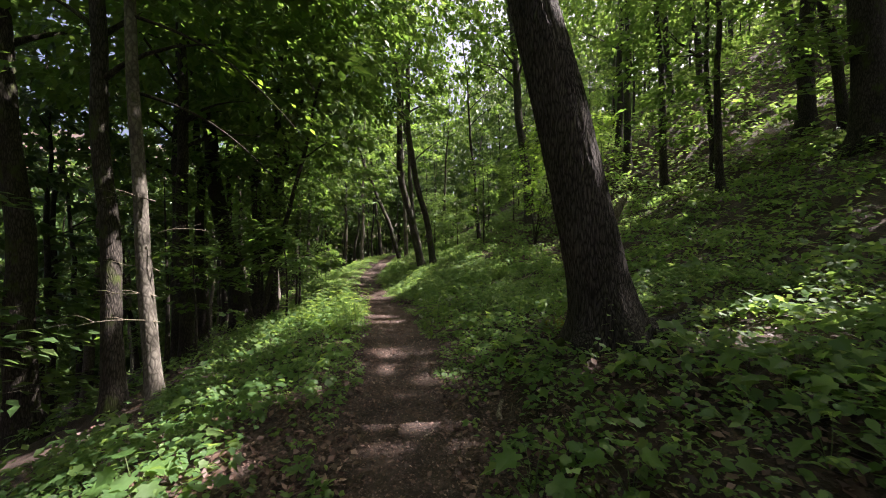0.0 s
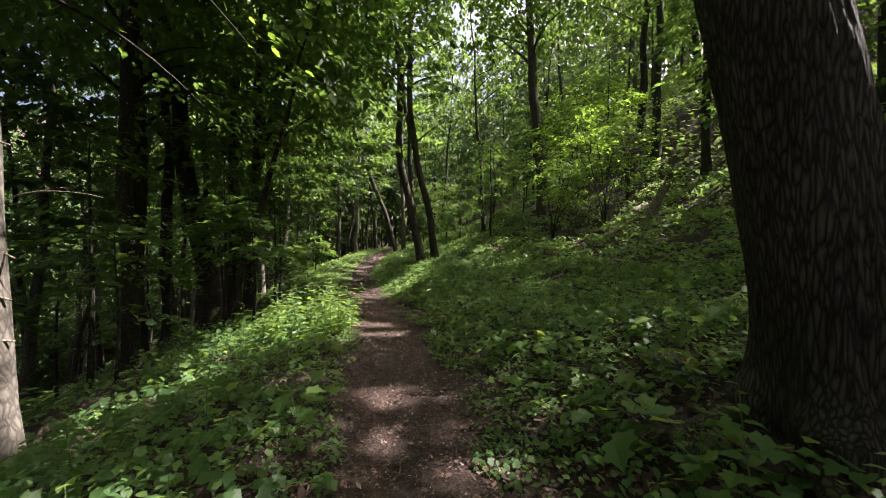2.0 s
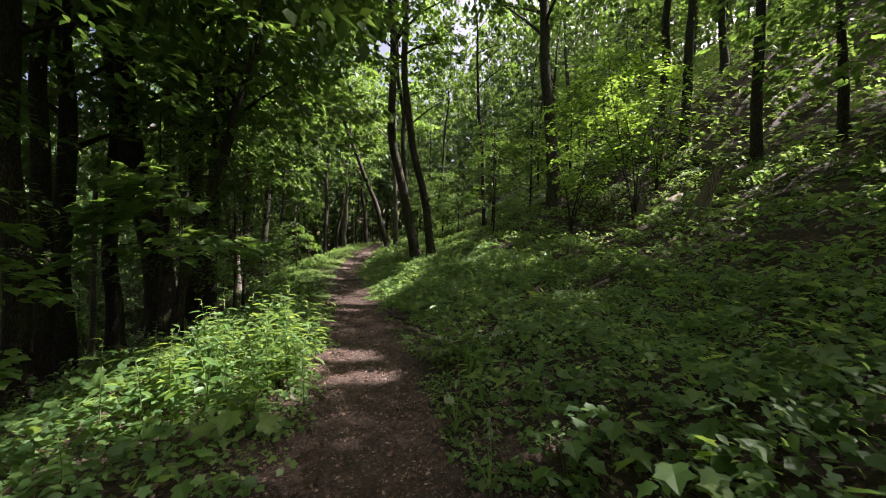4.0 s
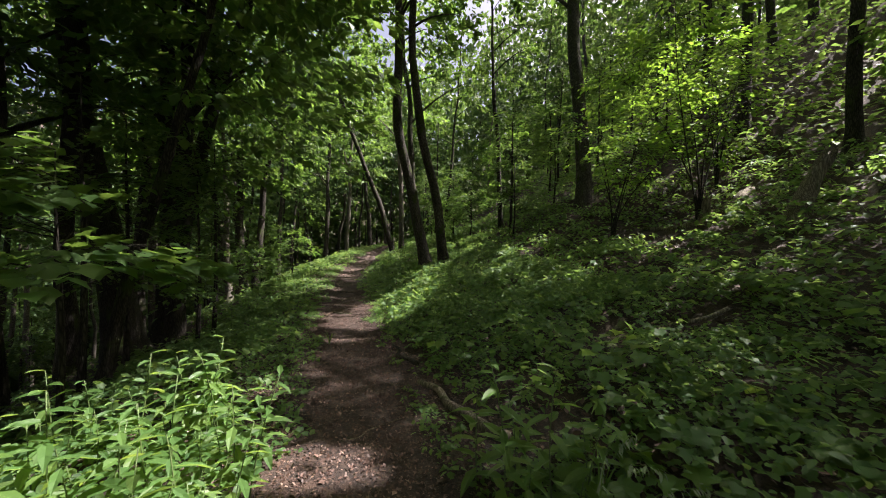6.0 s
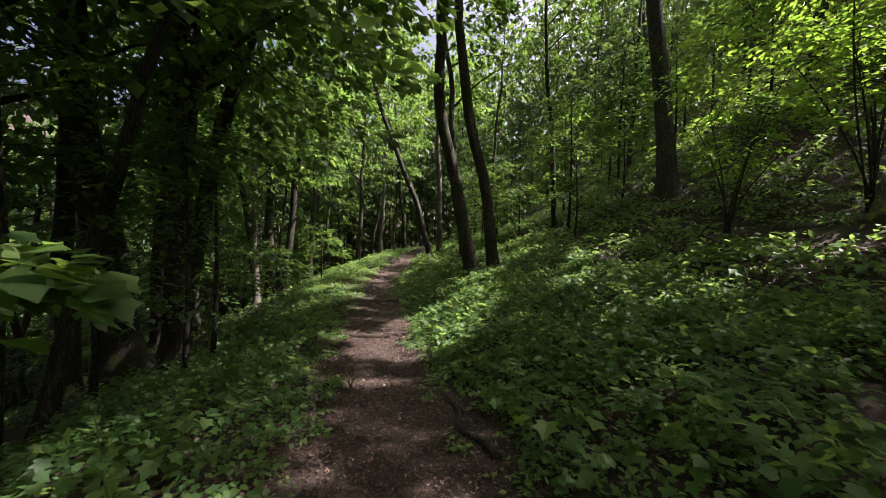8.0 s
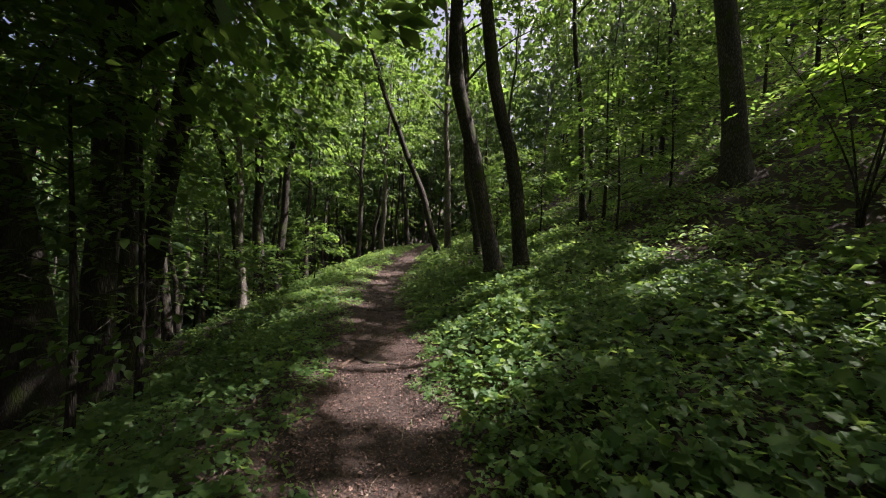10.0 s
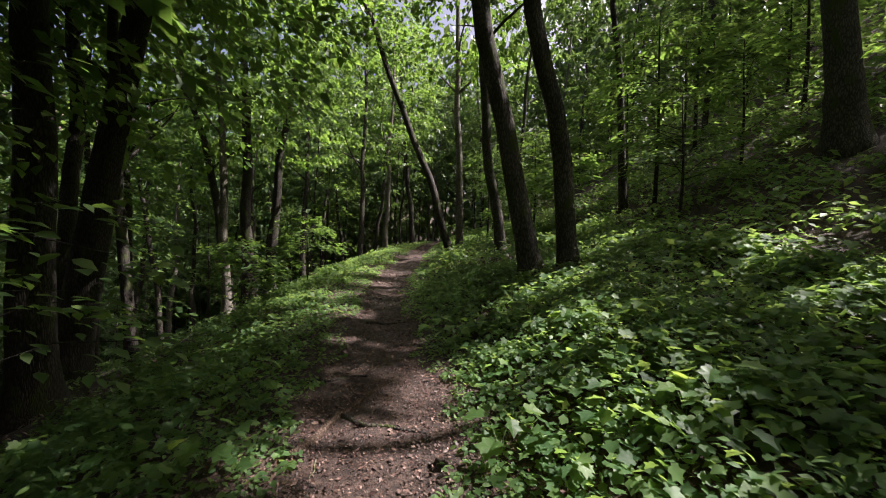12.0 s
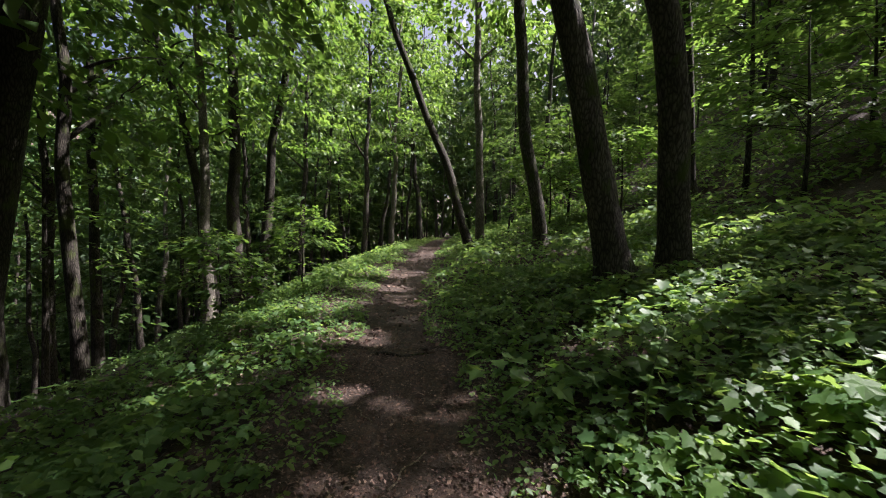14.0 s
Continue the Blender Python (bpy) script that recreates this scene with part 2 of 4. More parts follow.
# leaf outlines, stalk at the origin, one unit long along y
def leaf_shape(kind):
    if kind == "simple":
        v = [(0, 0, 0), (0.3, 0.42, 0.05), (0, 1, -0.08), (-0.3, 0.42, 0.05)]
        f = [(0, 1, 2), (0, 2, 3)]
    elif kind == "oval":
        v = [(0, 0, 0), (0.22, 0.22, 0.04), (0.27, 0.55, 0.05), (0, 1, -0.12), (-0.27, 0.55, 0.05), (-0.22, 0.22, 0.04), (0, 0.5, 0)]
        f = [(0, 1, 6), (1, 2, 6), (2, 3, 6), (3, 4, 6), (4, 5, 6), (5, 0, 6)]
    elif kind == "narrow":
        v = [(0, 0, 0), (0.15, 0.3, 0.04), (0.12, 0.65, 0.01), (0, 1, -0.15), (-0.12, 0.65, 0.01), (-0.15, 0.3, 0.04), (0, 0.5, -0.02)]
        f = [(0, 1, 6), (1, 2, 6), (2, 3, 6), (3, 4, 6), (4, 5, 6), (5, 0, 6)]
    elif kind == "maple":   # large, with deeper notches
        out = [(0, 0), (0.22, -0.07), (0.47, 0.08), (0.36, 0.27), (0.6, 0.55), (0.28, 0.62), (0, 1), (-0.28, 0.62), (-0.6, 0.55), (-0.36, 0.27), (-0.47, 0.08), (-0.22, -0.07)]
        v = [(x, y, 0.16 * abs(x) - 0.2 * y * y) for x, y in out] + [(0, 0.3, -0.05)]
        n = len(out)
        f = [(i, (i + 1) % n, n) for i in range(n)]
    else:   # five-lobed, like a maple
        out = [(0, 0), (0.3, -0.04), (0.44, 0.2), (0.57, 0.5), (0.3, 0.64), (0, 1), (-0.3, 0.64), (-0.57, 0.5), (-0.44, 0.2), (-0.3, -0.04)]
        v = [(x, y, 0.06 * abs(x) * 2 - 0.14 * y * y) for x, y in out] + [(0, 0.3, -0.02)]
        n = len(out)
        f = [(i, (i + 1) % n, n) for i in range(n)]
    return np.array(v, float), np.array(f, int)


SHAPES = {k: leaf_shape(k) for k in ("simple", "oval", "narrow", "lobed", "maple")}


def turns(yaw, pitch, roll):
    cy, sy, cp, sp, cr, sr = np.cos(yaw), np.sin(yaw), np.cos(pitch), np.sin(pitch), np.cos(roll), np.sin(roll)
    z, o = np.zeros_like(yaw), np.ones_like(yaw)
    rz = np.stack([cy, -sy, z, sy, cy, z, z, z, o], -1).reshape(-1, 3, 3)
    rx = np.stack([o, z, z, z, cp, -sp, z, sp, cp], -1).reshape(-1, 3, 3)
    ry = np.stack([cr, z, sr, z, o, z, -sr, z, cr], -1).reshape(-1, 3, 3)
    return rz @ rx @ ry


def leaves_mesh(name, kind, places, sizes, yaw, pitch, roll, mat):
    """One mesh of many single leaves."""
    v, f = SHAPES[kind]
    n = len(places)
    rot = turns(yaw, pitch, roll)
    pts = np.einsum("nij,kj->nki", rot, v) * sizes[:, None, None] + places[:, None, :]
    faces = (f[None] + (np.arange(n) * len(v))[:, None, None]).reshape(-1)
    m = bpy.data.meshes.new(name)
    m.vertices.add(n * len(v))
    m.vertices.foreach_set("co", pts.reshape(-1))
    m.loops.add(len(faces))
    m.loops.foreach_set("vertex_index", faces.astype(np.int32))
    m.polygons.add(len(faces) // 3)
    m.polygons.foreach_set("loop_start", np.arange(0, len(faces), 3, dtype=np.int32))
    m.update(calc_edges=True)
    m.materials.append(mat)
    return m


def spray_leaves(rng, centre, out_yaw, length, width, count):
    """Leaves of one flat, drooping spray of twigs: places and headings."""
    u = np.sqrt(rng.random(count))
    w = (rng.random(count) * 2 - 1) * width * np.sin(np.pi * np.clip(u * 0.85 + 0.12, 0, 1))
    x = u * length - length * 0.5
    c, s = math.cos(out_yaw), math.sin(out_yaw)
    places = np.stack([centre[0] + x * c - w * s, centre[1] + x * s + w * c,
                       centre[2] - 0.22 * length * u ** 2 + rng.normal(0, 0.05 * length, count)], -1)
    head = out_yaw - np.pi / 2 + np.arctan2(w, length) * 1.2 + rng.normal(0, 0.5, count)
    return places, head


def crown_mesh(name, seed, radius, height, sprays, per, size, kind, mat, hollow=0.35):
    """Foliage of a tree, from z = 0 up to its height, in layered sprays with gaps between. Returns the mesh and the spray centres."""
    rng = np.random.default_rng(seed)
    pl, hd, centres = [], [], []
    for i in range(sprays):
        h = rng.random() ** 0.85
        wide = radius * math.sin(math.pi * min(1, h * 0.8 + 0.17)) ** 0.7
        ang = rng.random() * 2 * math.pi
        rr = wide * (hollow + (1 - hollow) * math.sqrt(rng.random()))
        c = np.array([math.cos(ang) * rr, math.sin(ang) * rr, h * height + rng.normal(0, 0.2)])
        length = rng.uniform(0.9, 1.7) * (0.35 + 0.22 * radius)
        p, y = spray_leaves(rng, c, ang + rng.normal(0, 0.4), length, length * 0.5, per)
        pl.append(p), hd.append(y), centres.append(c)
    pl, hd = np.concatenate(pl), np.concatenate(hd)
    n = len(pl)
    m = leaves_mesh(name, kind, pl, size * rng.uniform(0.65, 1.25, n), hd, rng.normal(-0.5, 0.5, n), rng.normal(0, 0.5, n), mat)
    return m, centres


# ---- ground ----
def ground():
    d = np.concatenate([-np.geomspace(300, 8, 40), np.arange(-7.9, 9, 0.13), np.geomspace(9.1, 300, 45)])
    y = np.concatenate([-np.geomspace(190, 3, 25), np.arange(-2.9, 30, 0.15), np.geomspace(30.1, 390, 50)])
    yy, dd = np.meshgrid(y, d, indexing="ij")
    xx = dd + path_x(yy)
    rng = np.random.default_rng(5)
    near = np.exp(-(dd / 6) ** 2)
    zz = ground_z(xx, yy) + near * rng.normal(0, 0.008, xx.shape)
    m = bpy.data.meshes.new("ground")
    a, b = len(y), len(d)
    idx = np.arange(a * b).reshape(a, b)
    quads = np.stack([idx[:-1, :-1], idx[:-1, 1:], idx[1:, 1:], idx[1:, :-1]], -1).reshape(-1, 4)
    m.from_pydata(np.stack([xx, yy, zz], -1).reshape(-1, 3).tolist(), [], quads.tolist())
    m.polygons.foreach_set("use_smooth", np.ones(len(m.polygons), bool))
    m.materials.append(SOIL)
    tagged(new("ground", m), "wooded hillside of dark soil with a trodden footpath", "ground", kind="structure")


ground()

# ---- trees ----
CROWN_NEAR = [crown_mesh("crown", 10 + i, 3.2, 13.0, 100, 36, 0.25, "simple", LEAF_CANOPY) for i in range(3)]
CROWN_FAR = [crown_mesh("crown", 20 + i, 3.1, 13.0, 68, 26, 0.39, "simple", LEAF_FAR) for i in range(4)]
CROWN_WIDE = [crown_mesh("crown", 50 + i, 6.0, 11.0, 230, 34, 0.29, "simple", LEAF_CANOPY, 0.1) for i in range(2)]
CROWN_THIN = [crown_mesh("crown", 40 + i, 2.3, 13.0, 50, 28, 0.35, "simple", LEAF_FAR, 0.15) for i in range(4)]


def trunk_line(height, lx, ly, qx, qy, bend, seed, rings, sat=0.0, ess=0.0, wave=7.0):
    rng = np.random.default_rng(seed)
    s = np.concatenate([[-0.5, -0.15], np.linspace(0, 1.2, 8)[:-1], np.linspace(1.2, height, rings)])
    ph = rng.random(4) * 6.28
    fade = np.clip(s / 3, 0, 1)
    x = lx * s + qx * s * np.abs(s) + bend * fade * (np.sin(s * 0.9 + ph[0]) + 0.5 * np.sin(s * 1.9 + ph[1]))
    y = ly * s + qy * s * np.abs(s) + bend * fade * (np.sin(s * 0.8 + ph[2]) + 0.5 * np.sin(s * 1.7 + ph[3]))
    if sat:     # leans at the foot, upright above
        x += lx * (sat * (1 - np.exp(-np.clip(s, 0, 99) / sat)) - np.clip(s, 0, 99))
    x += ess * np.sin(2 * np.pi * np.clip(s, 0, 99) / wave)     # S-shaped growth
    return s, np.stack([x, y, s], -1)


def trunk_parts(thing, seed, r, height, lx, ly, qx, qy, bend, mat, sides=12, limbs=6, crown=None, crown_base=0.38, crown_scale=1.0, rings=22, sat=0.0, ess=0.0, wave=7.0):
    rng = np.random.default_rng(seed)
    s, line = trunk_line(height, lx, ly, qx, qy, bend, seed, rings, sat, ess, wave)
    rad = r * (1 - 0.78 * np.clip(s / height, 0, 1)) + 0.55 * r * np.exp(-np.clip(s, 0, 9) / (1.2 * r + 0.06))
    g = Geo()
    g.tube(line, rad, sides, 0.10, seed)
    part("trunk", g.mesh("trunk", mat), thing)
    for i in range(limbs):
        k = rng.uniform(0.34, 0.9) * height
        o = np.array([np.interp(k, s, line[:, c]) for c in range(3)])
        ang, up = rng.random() * 6.28, rng.uniform(0.5, 1.3)
        ln = rng.uniform(1.6, 3.2) * (1.15 - 0.5 * k / height)
        u = np.linspace(0, 1, 6)
        pts = o + np.stack([np.cos(ang + 0.5 * u) * u * ln, np.sin(ang + 0.5 * u) * u * ln, up * ln * u - 0.25 * ln * u ** 2], -1)
        g = Geo()
        r0 = 0.45 * np.interp(k, s, rad)
        g.tube(pts, r0 * (1 - 0.85 * u), 6, 0.1, seed + i)
        part("limb", g.mesh("limb", mat), thing)
    if crown is not None:
        base = crown_base * height
        o = np.array([np.interp(base + 3, s, line[:, c]) for c in range(3)])
        c = part("crown", crown, thing)
        c.location = (o[0], o[1], base)
        c.rotation_euler = (0, 0, rng.random() * 6.28)
        c.scale = (crown_scale, crown_scale, (height * 1.06 - base) / 13.0)


NAMED = []


def tree(x, y, r, height=17.0, lean=(0, 0), curve=(0, 0), bend=0.06, bark=None, label="", seed=0, crown=0, sides=14, limbs=7, crown_base=0.38, crown_scale=1.0, z=None, wide=None, sat=0.0, ess=0.0, wave=7.0):
    thing = new("tree")
    thing.location = (x, y, float(ground_z(x, y)) if z is None else z)
    NAMED.append((x, y))
    trunk_parts(thing, seed, r, height, lean[0], lean[1], curve[0], curve[1], bend, bark or BARK_DARK, sides, limbs,
                None if wide is not None else CROWN_NEAR[crown % 3][0], crown_base, crown_scale, sat=sat, ess=ess, wave=wave)
    if wide is not None:
        c = part("crown", CROWN_WIDE[seed % 2][0], thing)
        c.location = wide
        c.rotation_euler = (0, 0, seed)
    tagged(thing, label or "dark-barked tree with a leafy green crown in the wood", "tree", "trees of the wood")
    return thing


DARK = "dark-barked tree with a leafy green crown on the slope"
PALE = "slender tree with smooth pale grey bark, sunlit in patches"
LEFT_A = tree(-4.5, 5.9, 0.12, 15, (-0.10, 0.02), (0.003, 0), 0.03, BARK_PALE, PALE, 2, 0, 14, 6, crown_base=0.5, crown_scale=1.5)
tree(-5.75, 6.6, 0.17, 17, (-0.06, 0.02), (0, 0), 0.05, BARK_DARK, "tree with blotched dark bark beside a slender one", 3, 1, wide=(1.5, 4.0, 9.0))
tree(-9.0, 17.0, 0.42, 18, (-0.20, 0), (0.002, 0), 0.06, BARK_DARK, "thick dark trunk leaning downhill below the path", 4, 2, 18, 8, crown_base=0.45, crown_scale=1.5)
tree(-9.2, 18.8, 0.30, 18, (-0.03, 0), (0.002, 0), 0.06, BARK_DARK, DARK, 5, 0, crown_base=0.45, crown_scale=1.4)
LEFT_D = tree(-7.5, 16.6, 0.23, 17, (0.03, 0), (0, 0), 0.04, BARK_DARK, DARK, 6, 1, wide=(1.2, -1.4, 8.5))
tree(-8.2, 7.4, 0.26, 17, (-0.05, 0), (0, 0), 0.05, BARK_DARK, DARK, 7, 2, wide=(1.5, 1.0, 8.0))
tree(-10.6, 15.2, 0.28, 18, (0.0, 0), (0, 0), 0.06, BARK_DARK, DARK, 8, 0, crown_base=0.4, crown_scale=1.3)
tree(-10.4, 20.3, 0.32, 17, (0.13, 0), (0.009, 0), 0.03, BARK_DARK, "thick dark trunk leaning over towards the path", 9, 1, 18, crown_base=0.45, crown_scale=1.4)
tree(-1.14, 20.9, 0.21, 19, (-0.34, -0.05), (0, 0), 0.05, BARK_MID, "bent dark trunk of a close pair beside the path", 10, 2, 18, 7, 0.45, 1.5, sat=4.6, ess=0.08)
tree(-0.50, 20.7, 0.18, 19, (-0.30, -0.18), (0, 0.006), 0.06, BARK_MID, "second bent dark trunk of a close pair", 11, 0, 18, 7, 0.45, wide=(1.0, -1.0, 11.0), sat=5.0, ess=0.2, wave=10.0)
tree(-1.46, 24.9, 0.17, 17, (-0.15, 0), (0.004, 0), 0.09, BARK_MID, "crooked dark tree standing above the path", 12, 1)
tree(-2.9, 30.0, 0.17, 18, (-0.04, 0), (0, 0), 0.04, BARK_PALE, "slim grey tree at the edge of the path", 13, 2, 14, 7, 0.45)
tree(-3.2, 29.0, 0.17, 16, (-0.32, 0), (-0.006, 0), 0.08, BARK_DARK, "thin dark tree leaning across the path", 14, 0, 12, 5, 0.5)
tree(2.5, 26.0, 0.13, 15, (-0.08, 0), (0, 0), 0.05, BARK_DARK, "slim dark tree on the open slope", 15, 1, 12, 6, 0.45, 0.7)
tree(-8.8, 41.0, 0.20, 18, (0.01, 0), (0.001, 0), 0.1, BARK_PALE, PALE, 16, 2, 10)
tree(-7.7, 47.0, 0.25, 18, (-0.1, 0), (0, 0), 0.08, BARK_DARK, DARK, 17, 0, 10)
tree(-12.25, 28.0, 0.19, 18, (-0.05, 0), (0, 0), 0.04, BARK_PALE, "pale grey trunk catching the sun below the path", 18, 1)
tree(-12.7, 28.9, 0.20, 17, (-0.09, 0), (-0.013, 0), 0.05, BARK_DARK, "dark trunk leaning away behind a pale one", 19, 2)
tree(-12.6, 30.0, 0.28, 19, (-0.03, 0), (0, 0), 0.05, BARK_DARK, DARK, 20, 0)
tree(-12.4, 31.4, 0.24, 18, (0.02, 0), (0.008, 0), 0.06, BARK_DARK, DARK, 21, 1)
tree(-13.2, 36.8, 0.19, 18, (0.02, 0), (0, 0), 0.06, BARK_DARK, DARK, 22, 2, 10)
tree(-10.1, 39.0, 0.20, 18, (0.01, 0), (0, 0), 0.06, BARK_DARK, DARK, 23, 0, 10)
tree(-16.5, 26.5, 0.16, 17, (-0.03, 0), (0, 0), 0.06, BARK_DARK, DARK, 24, 1, 10)
tree(-12.3, 23.7, 0.17, 17, (-0.07, 0), (0, 0), 0.05, BARK_DARK, DARK, 25, 2, 12)
tree(-16.2, 27.7, 0.19, 17, (-0.03, 0), (0, 0), 0.05, BARK_DARK, DARK, 26, 0, 10)
tree(-18.0, 31.3, 0.15, 16, (-0.06, 0), (-0.01, 0), 0.05, BARK_DARK, DARK, 27, 1, 10)
tree(5.0, 21.5, 0.29, 20, (-0.11, 0), (0.001, 0), 0.06, BARK_MID, "stout dark tree with a flared foot on the slope", 28, 2, 18, 8, 0.45, 1.25)
tree(16.6, 24.3, 0.20, 17, (-0.1, 0), (0, 0), 0.06, BARK_DARK, DARK, 29, 0, 10, crown_base=0.45, crown_scale=0.6)
tree(15.0, 24.6, 0.20, 17, (-0.1, 0), (0, 0), 0.06, BARK_DARK, DARK, 30, 1, 10, crown_base=0.45, crown_scale=0.6)
tree(17.7, 18.6, 0.30, 18, (-0.3, 0), (0.01, 0), 0.06, BARK_DARK, "dark tree leaning out from the hillside", 31, 2, 12, crown_base=0.5, crown_scale=0.65)
tree(12.2, 11.4, 0.15, 16, (-0.2, 0), (0.005, 0), 0.06, BARK_DARK, DARK, 32, 0, 12, 6, 0.5, 1.0)
tree(10.5, 9.2, 0.36, 19, (-0.03, 0), (0, 0), 0.05, BARK_DARK, "stout dark trunk high on the shaded slope", 33, 1, 16, 7, 0.4, wide=(3.5, -2.0, 7.5))

# two unseen trees, added to shade the ground right of the walk's start
tree(9.0, 2.6, 0.25, 17, (0, 0), (0, 0), 0.05, BARK_DARK, DARK, 34, 1, 12, wide=(0, -2.6, 5.5))
tree(7.0, -4.0, 0.22, 17, (0, 0), (0, 0), 0.05, BARK_DARK, DARK, 35, 1, 12, wide=(0, 0, 6.5))

# low crown added to keep the sun off the bank right of the path
tree(10.2, 14.2, 0.13, 9.5, (-0.05, 0), (0, 0), 0.05, BARK_DARK, "young tree with a low full crown, added to shade the bank below", 36, 2, 12, 6, 0.2, 1.0)
tree(9.3, 15.8, 0.16, 17, (-0.04, 0), (0, 0), 0.05, BARK_DARK, DARK, 37, 0, 12, 6, 0.5, 0.85)
tree(-6.4, 13.2, 0.11, 11, (0.20, 0.05), (0.004, 0), 0.05, BARK_DARK, "thin dark tree leaning out over the bank", 38, 1, 12, 5, 0.33, 0.95)

# another low crown, added as a sun screen for the path's right edge
tree(8.4, 11.4, 0.12, 9, (-0.03, 0), (0, 0), 0.05, BARK_DARK, "young tree with a low full crown, added to shade the bank below", 39, 0, 12, 6, 0.22, 0.95)

# broad crowns added to block skylight over the path, below it and, unseen, behind
BROAD = "dark tree with a broad spreading crown, added to shade the path and its banks"
for i, (tx, ty, ox, oz) in enumerate(((-7.6, 11.2, 2.0, 7.0), (-9.4, 13.4, 3.6, 10.5), (-13.0, 22.5, 2.0, 8.0), (-11.5, 18.0, 1.0, 6.0),
                                      (9.6, 19.6, -0.5, 7.5), (11.0, 23.6, 0.0, 7.0), (9.3, 6.2, -1.0, 6.5), (-2.6, -6.0, 0.5, 4.5), (2.8, -7.0, -0.5, 4.5), (0.6, -12.0, -1.0, 3.5), (-6.4, -4.0, 0.0, 4.5),
                                      (12.5, 13.0, 0.0, 7.5))):
    tree(tx, ty, 0.2 + 0.02 * (i % 4), 18, (0.02 * (i % 3 - 1), 0), (0, 0), 0.06, BARK_DARK, BROAD, 400 + i, 0, 12, 6, wide=(ox, 0.0, oz))

OAK_AT = (1.86, 4.15)


def oak():
    """The big tree by the path: deep ridged bark, flared foot with roots."""
    thing = new("tree")
    x, y = OAK_AT
    thing.location = (x, y, float(ground_z(x, y)))
    NAMED.append((x, y))
    sides, rings = 130, 170
    s = np.concatenate([np.linspace(-0.5, 0, 6)[:-1], np.linspace(0, 7.5, rings)])
    ang = np.linspace(0, 2 * np.pi, sides, endpoint=False)
    cx = -0.18 * s - 0.006 * s * np.abs(s)
    cy = 0.09 * s
    verts = np.zeros((len(s), sides, 3))
    for i, h in enumerate(s):
        hh = max(h, 0)
        base = 0.335 * (1 - 0.035 * hh) + 0.16 * math.exp(-hh / 0.28)
        lobes = 0.10 * math.exp(-hh / 0.25)
        for j, a in enumerate(ang):
            wob = noise.noise(Vector((math.cos(a) * 1.3, math.sin(a) * 1.3, h * 0.5))) * 0.03
            q = Vector((math.cos(a) * 5.2, math.sin(a) * 5.2, h * 1.5))
            q2 = Vector((math.cos(a) * 9.5, math.sin(a) * 9.5, h * 3.1 + 7))
            ridge = min(1.0, abs(noise.noise(q + Vector((0, 0, 0.6 * noise.noise(q * 0.9))))) * 3.2) * 0.6 + min(1.0, abs(noise.noise(q2)) * 3.0) * 0.4
            r = base + lobes * math.cos(5 * a + 0.6) + wob + 0.022 * (ridge - 0.6)
            verts[i, j] = (cx[i] + r * math.cos(a), cy[i] + r * math.sin(a), h)
    k = len(s)
    idx = np.arange(k * sides).reshape(k, sides)
    nxt = np.roll(idx, -1, axis=1)
    quads = np.stack([idx[:-1], nxt[:-1], nxt[1:], idx[1:]], -1).reshape(-1, 4)
    m = bpy.data.meshes.new("trunk")
    m.from_pydata(verts.reshape(-1, 3).tolist(), [], quads.tolist())
    m.polygons.foreach_set("use_smooth", np.ones(len(m.polygons), bool))
    m.materials.append(BARK_OAK)
    part("trunk", m, thing, "deeply ridged dark bark")
    top = np.array([cx[-1], cy[-1], 7.4])
    for i in range(7):
        rng = np.random.default_rng(40 + i)
        u = np.linspace(0, 1, 9)
        a, ln = i * 0.9 + 0.3, rng.uniform(3.5, 6.5)
        g = Geo()
        g.tube(top + np.stack([np.cos(a) * u * ln * 0.6, np.sin(a) * u * ln * 0.6, ln * u - 0.2], -1), 0.17 * (1 - 0.85 * u), 10, 0.1, i)
        part("limb", g.mesh("limb", BARK_OAK), thing)
    # roots that run out over the ground
    for a, ln, r0 in ((0.25, 1.9, 0.085), (-0.45, 1.3, 0.07), (2.5, 0.9, 0.08), (3.6, 0.8, 0.08), (-1.6, 0.8, 0.09), (1.4, 0.9, 0.07)):
        u = np.linspace(0, 1, 12)
        px = x + np.cos(a + 0.5 * u ** 2) * (0.28 + u * ln)
        py = y + np.sin(a + 0.5 * u ** 2) * (0.28 + u * ln)
        pz = ground_z(px, py) + 0.09 * (1 - u) ** 2 + 0.02 - 0.05 * u
        g = Geo()
        g.tube(np.stack([px, py, pz], -1) - np.array(thing.location), r0 * (1 - 0.75 * u), 10, 0.15, int(ln * 10))
        part("root", g.mesh("root", BARK_MOSS if a > 2 else BARK_OAK), thing)
    c = part("crown", CROWN_WIDE[0][0], thing)
    c.location, c.scale = (-1.3, -0.5, 8.6), (0.75, 0.75, 0.9)
    tagged(thing, "large old tree with ridged bark and spreading roots beside the path", "tree", "trees of the wood")


oak()


# ---- the rest of the wood ----
def far_tree(seed):
    thing = new("tree")
    rng = np.random.default_rng(seed)
    r = rng.uniform(0.10, 0.18)
    trunk_parts(thing, seed, r, 16.5, rng.normal(0, 0.04), rng.normal(0, 0.04), rng.normal(0, 0.003), 0, 0.09,
                BARK_PALE if seed % 4 == 0 else BARK_DARK, 8, 4, (CROWN_THIN if seed < 64 else CROWN_FAR)[seed % 4][0], 0.30, 1.0, 12)
    tagged(thing, "slender forest tree, bare below and leafy above", "tree", "trees of the wood")
    return thing


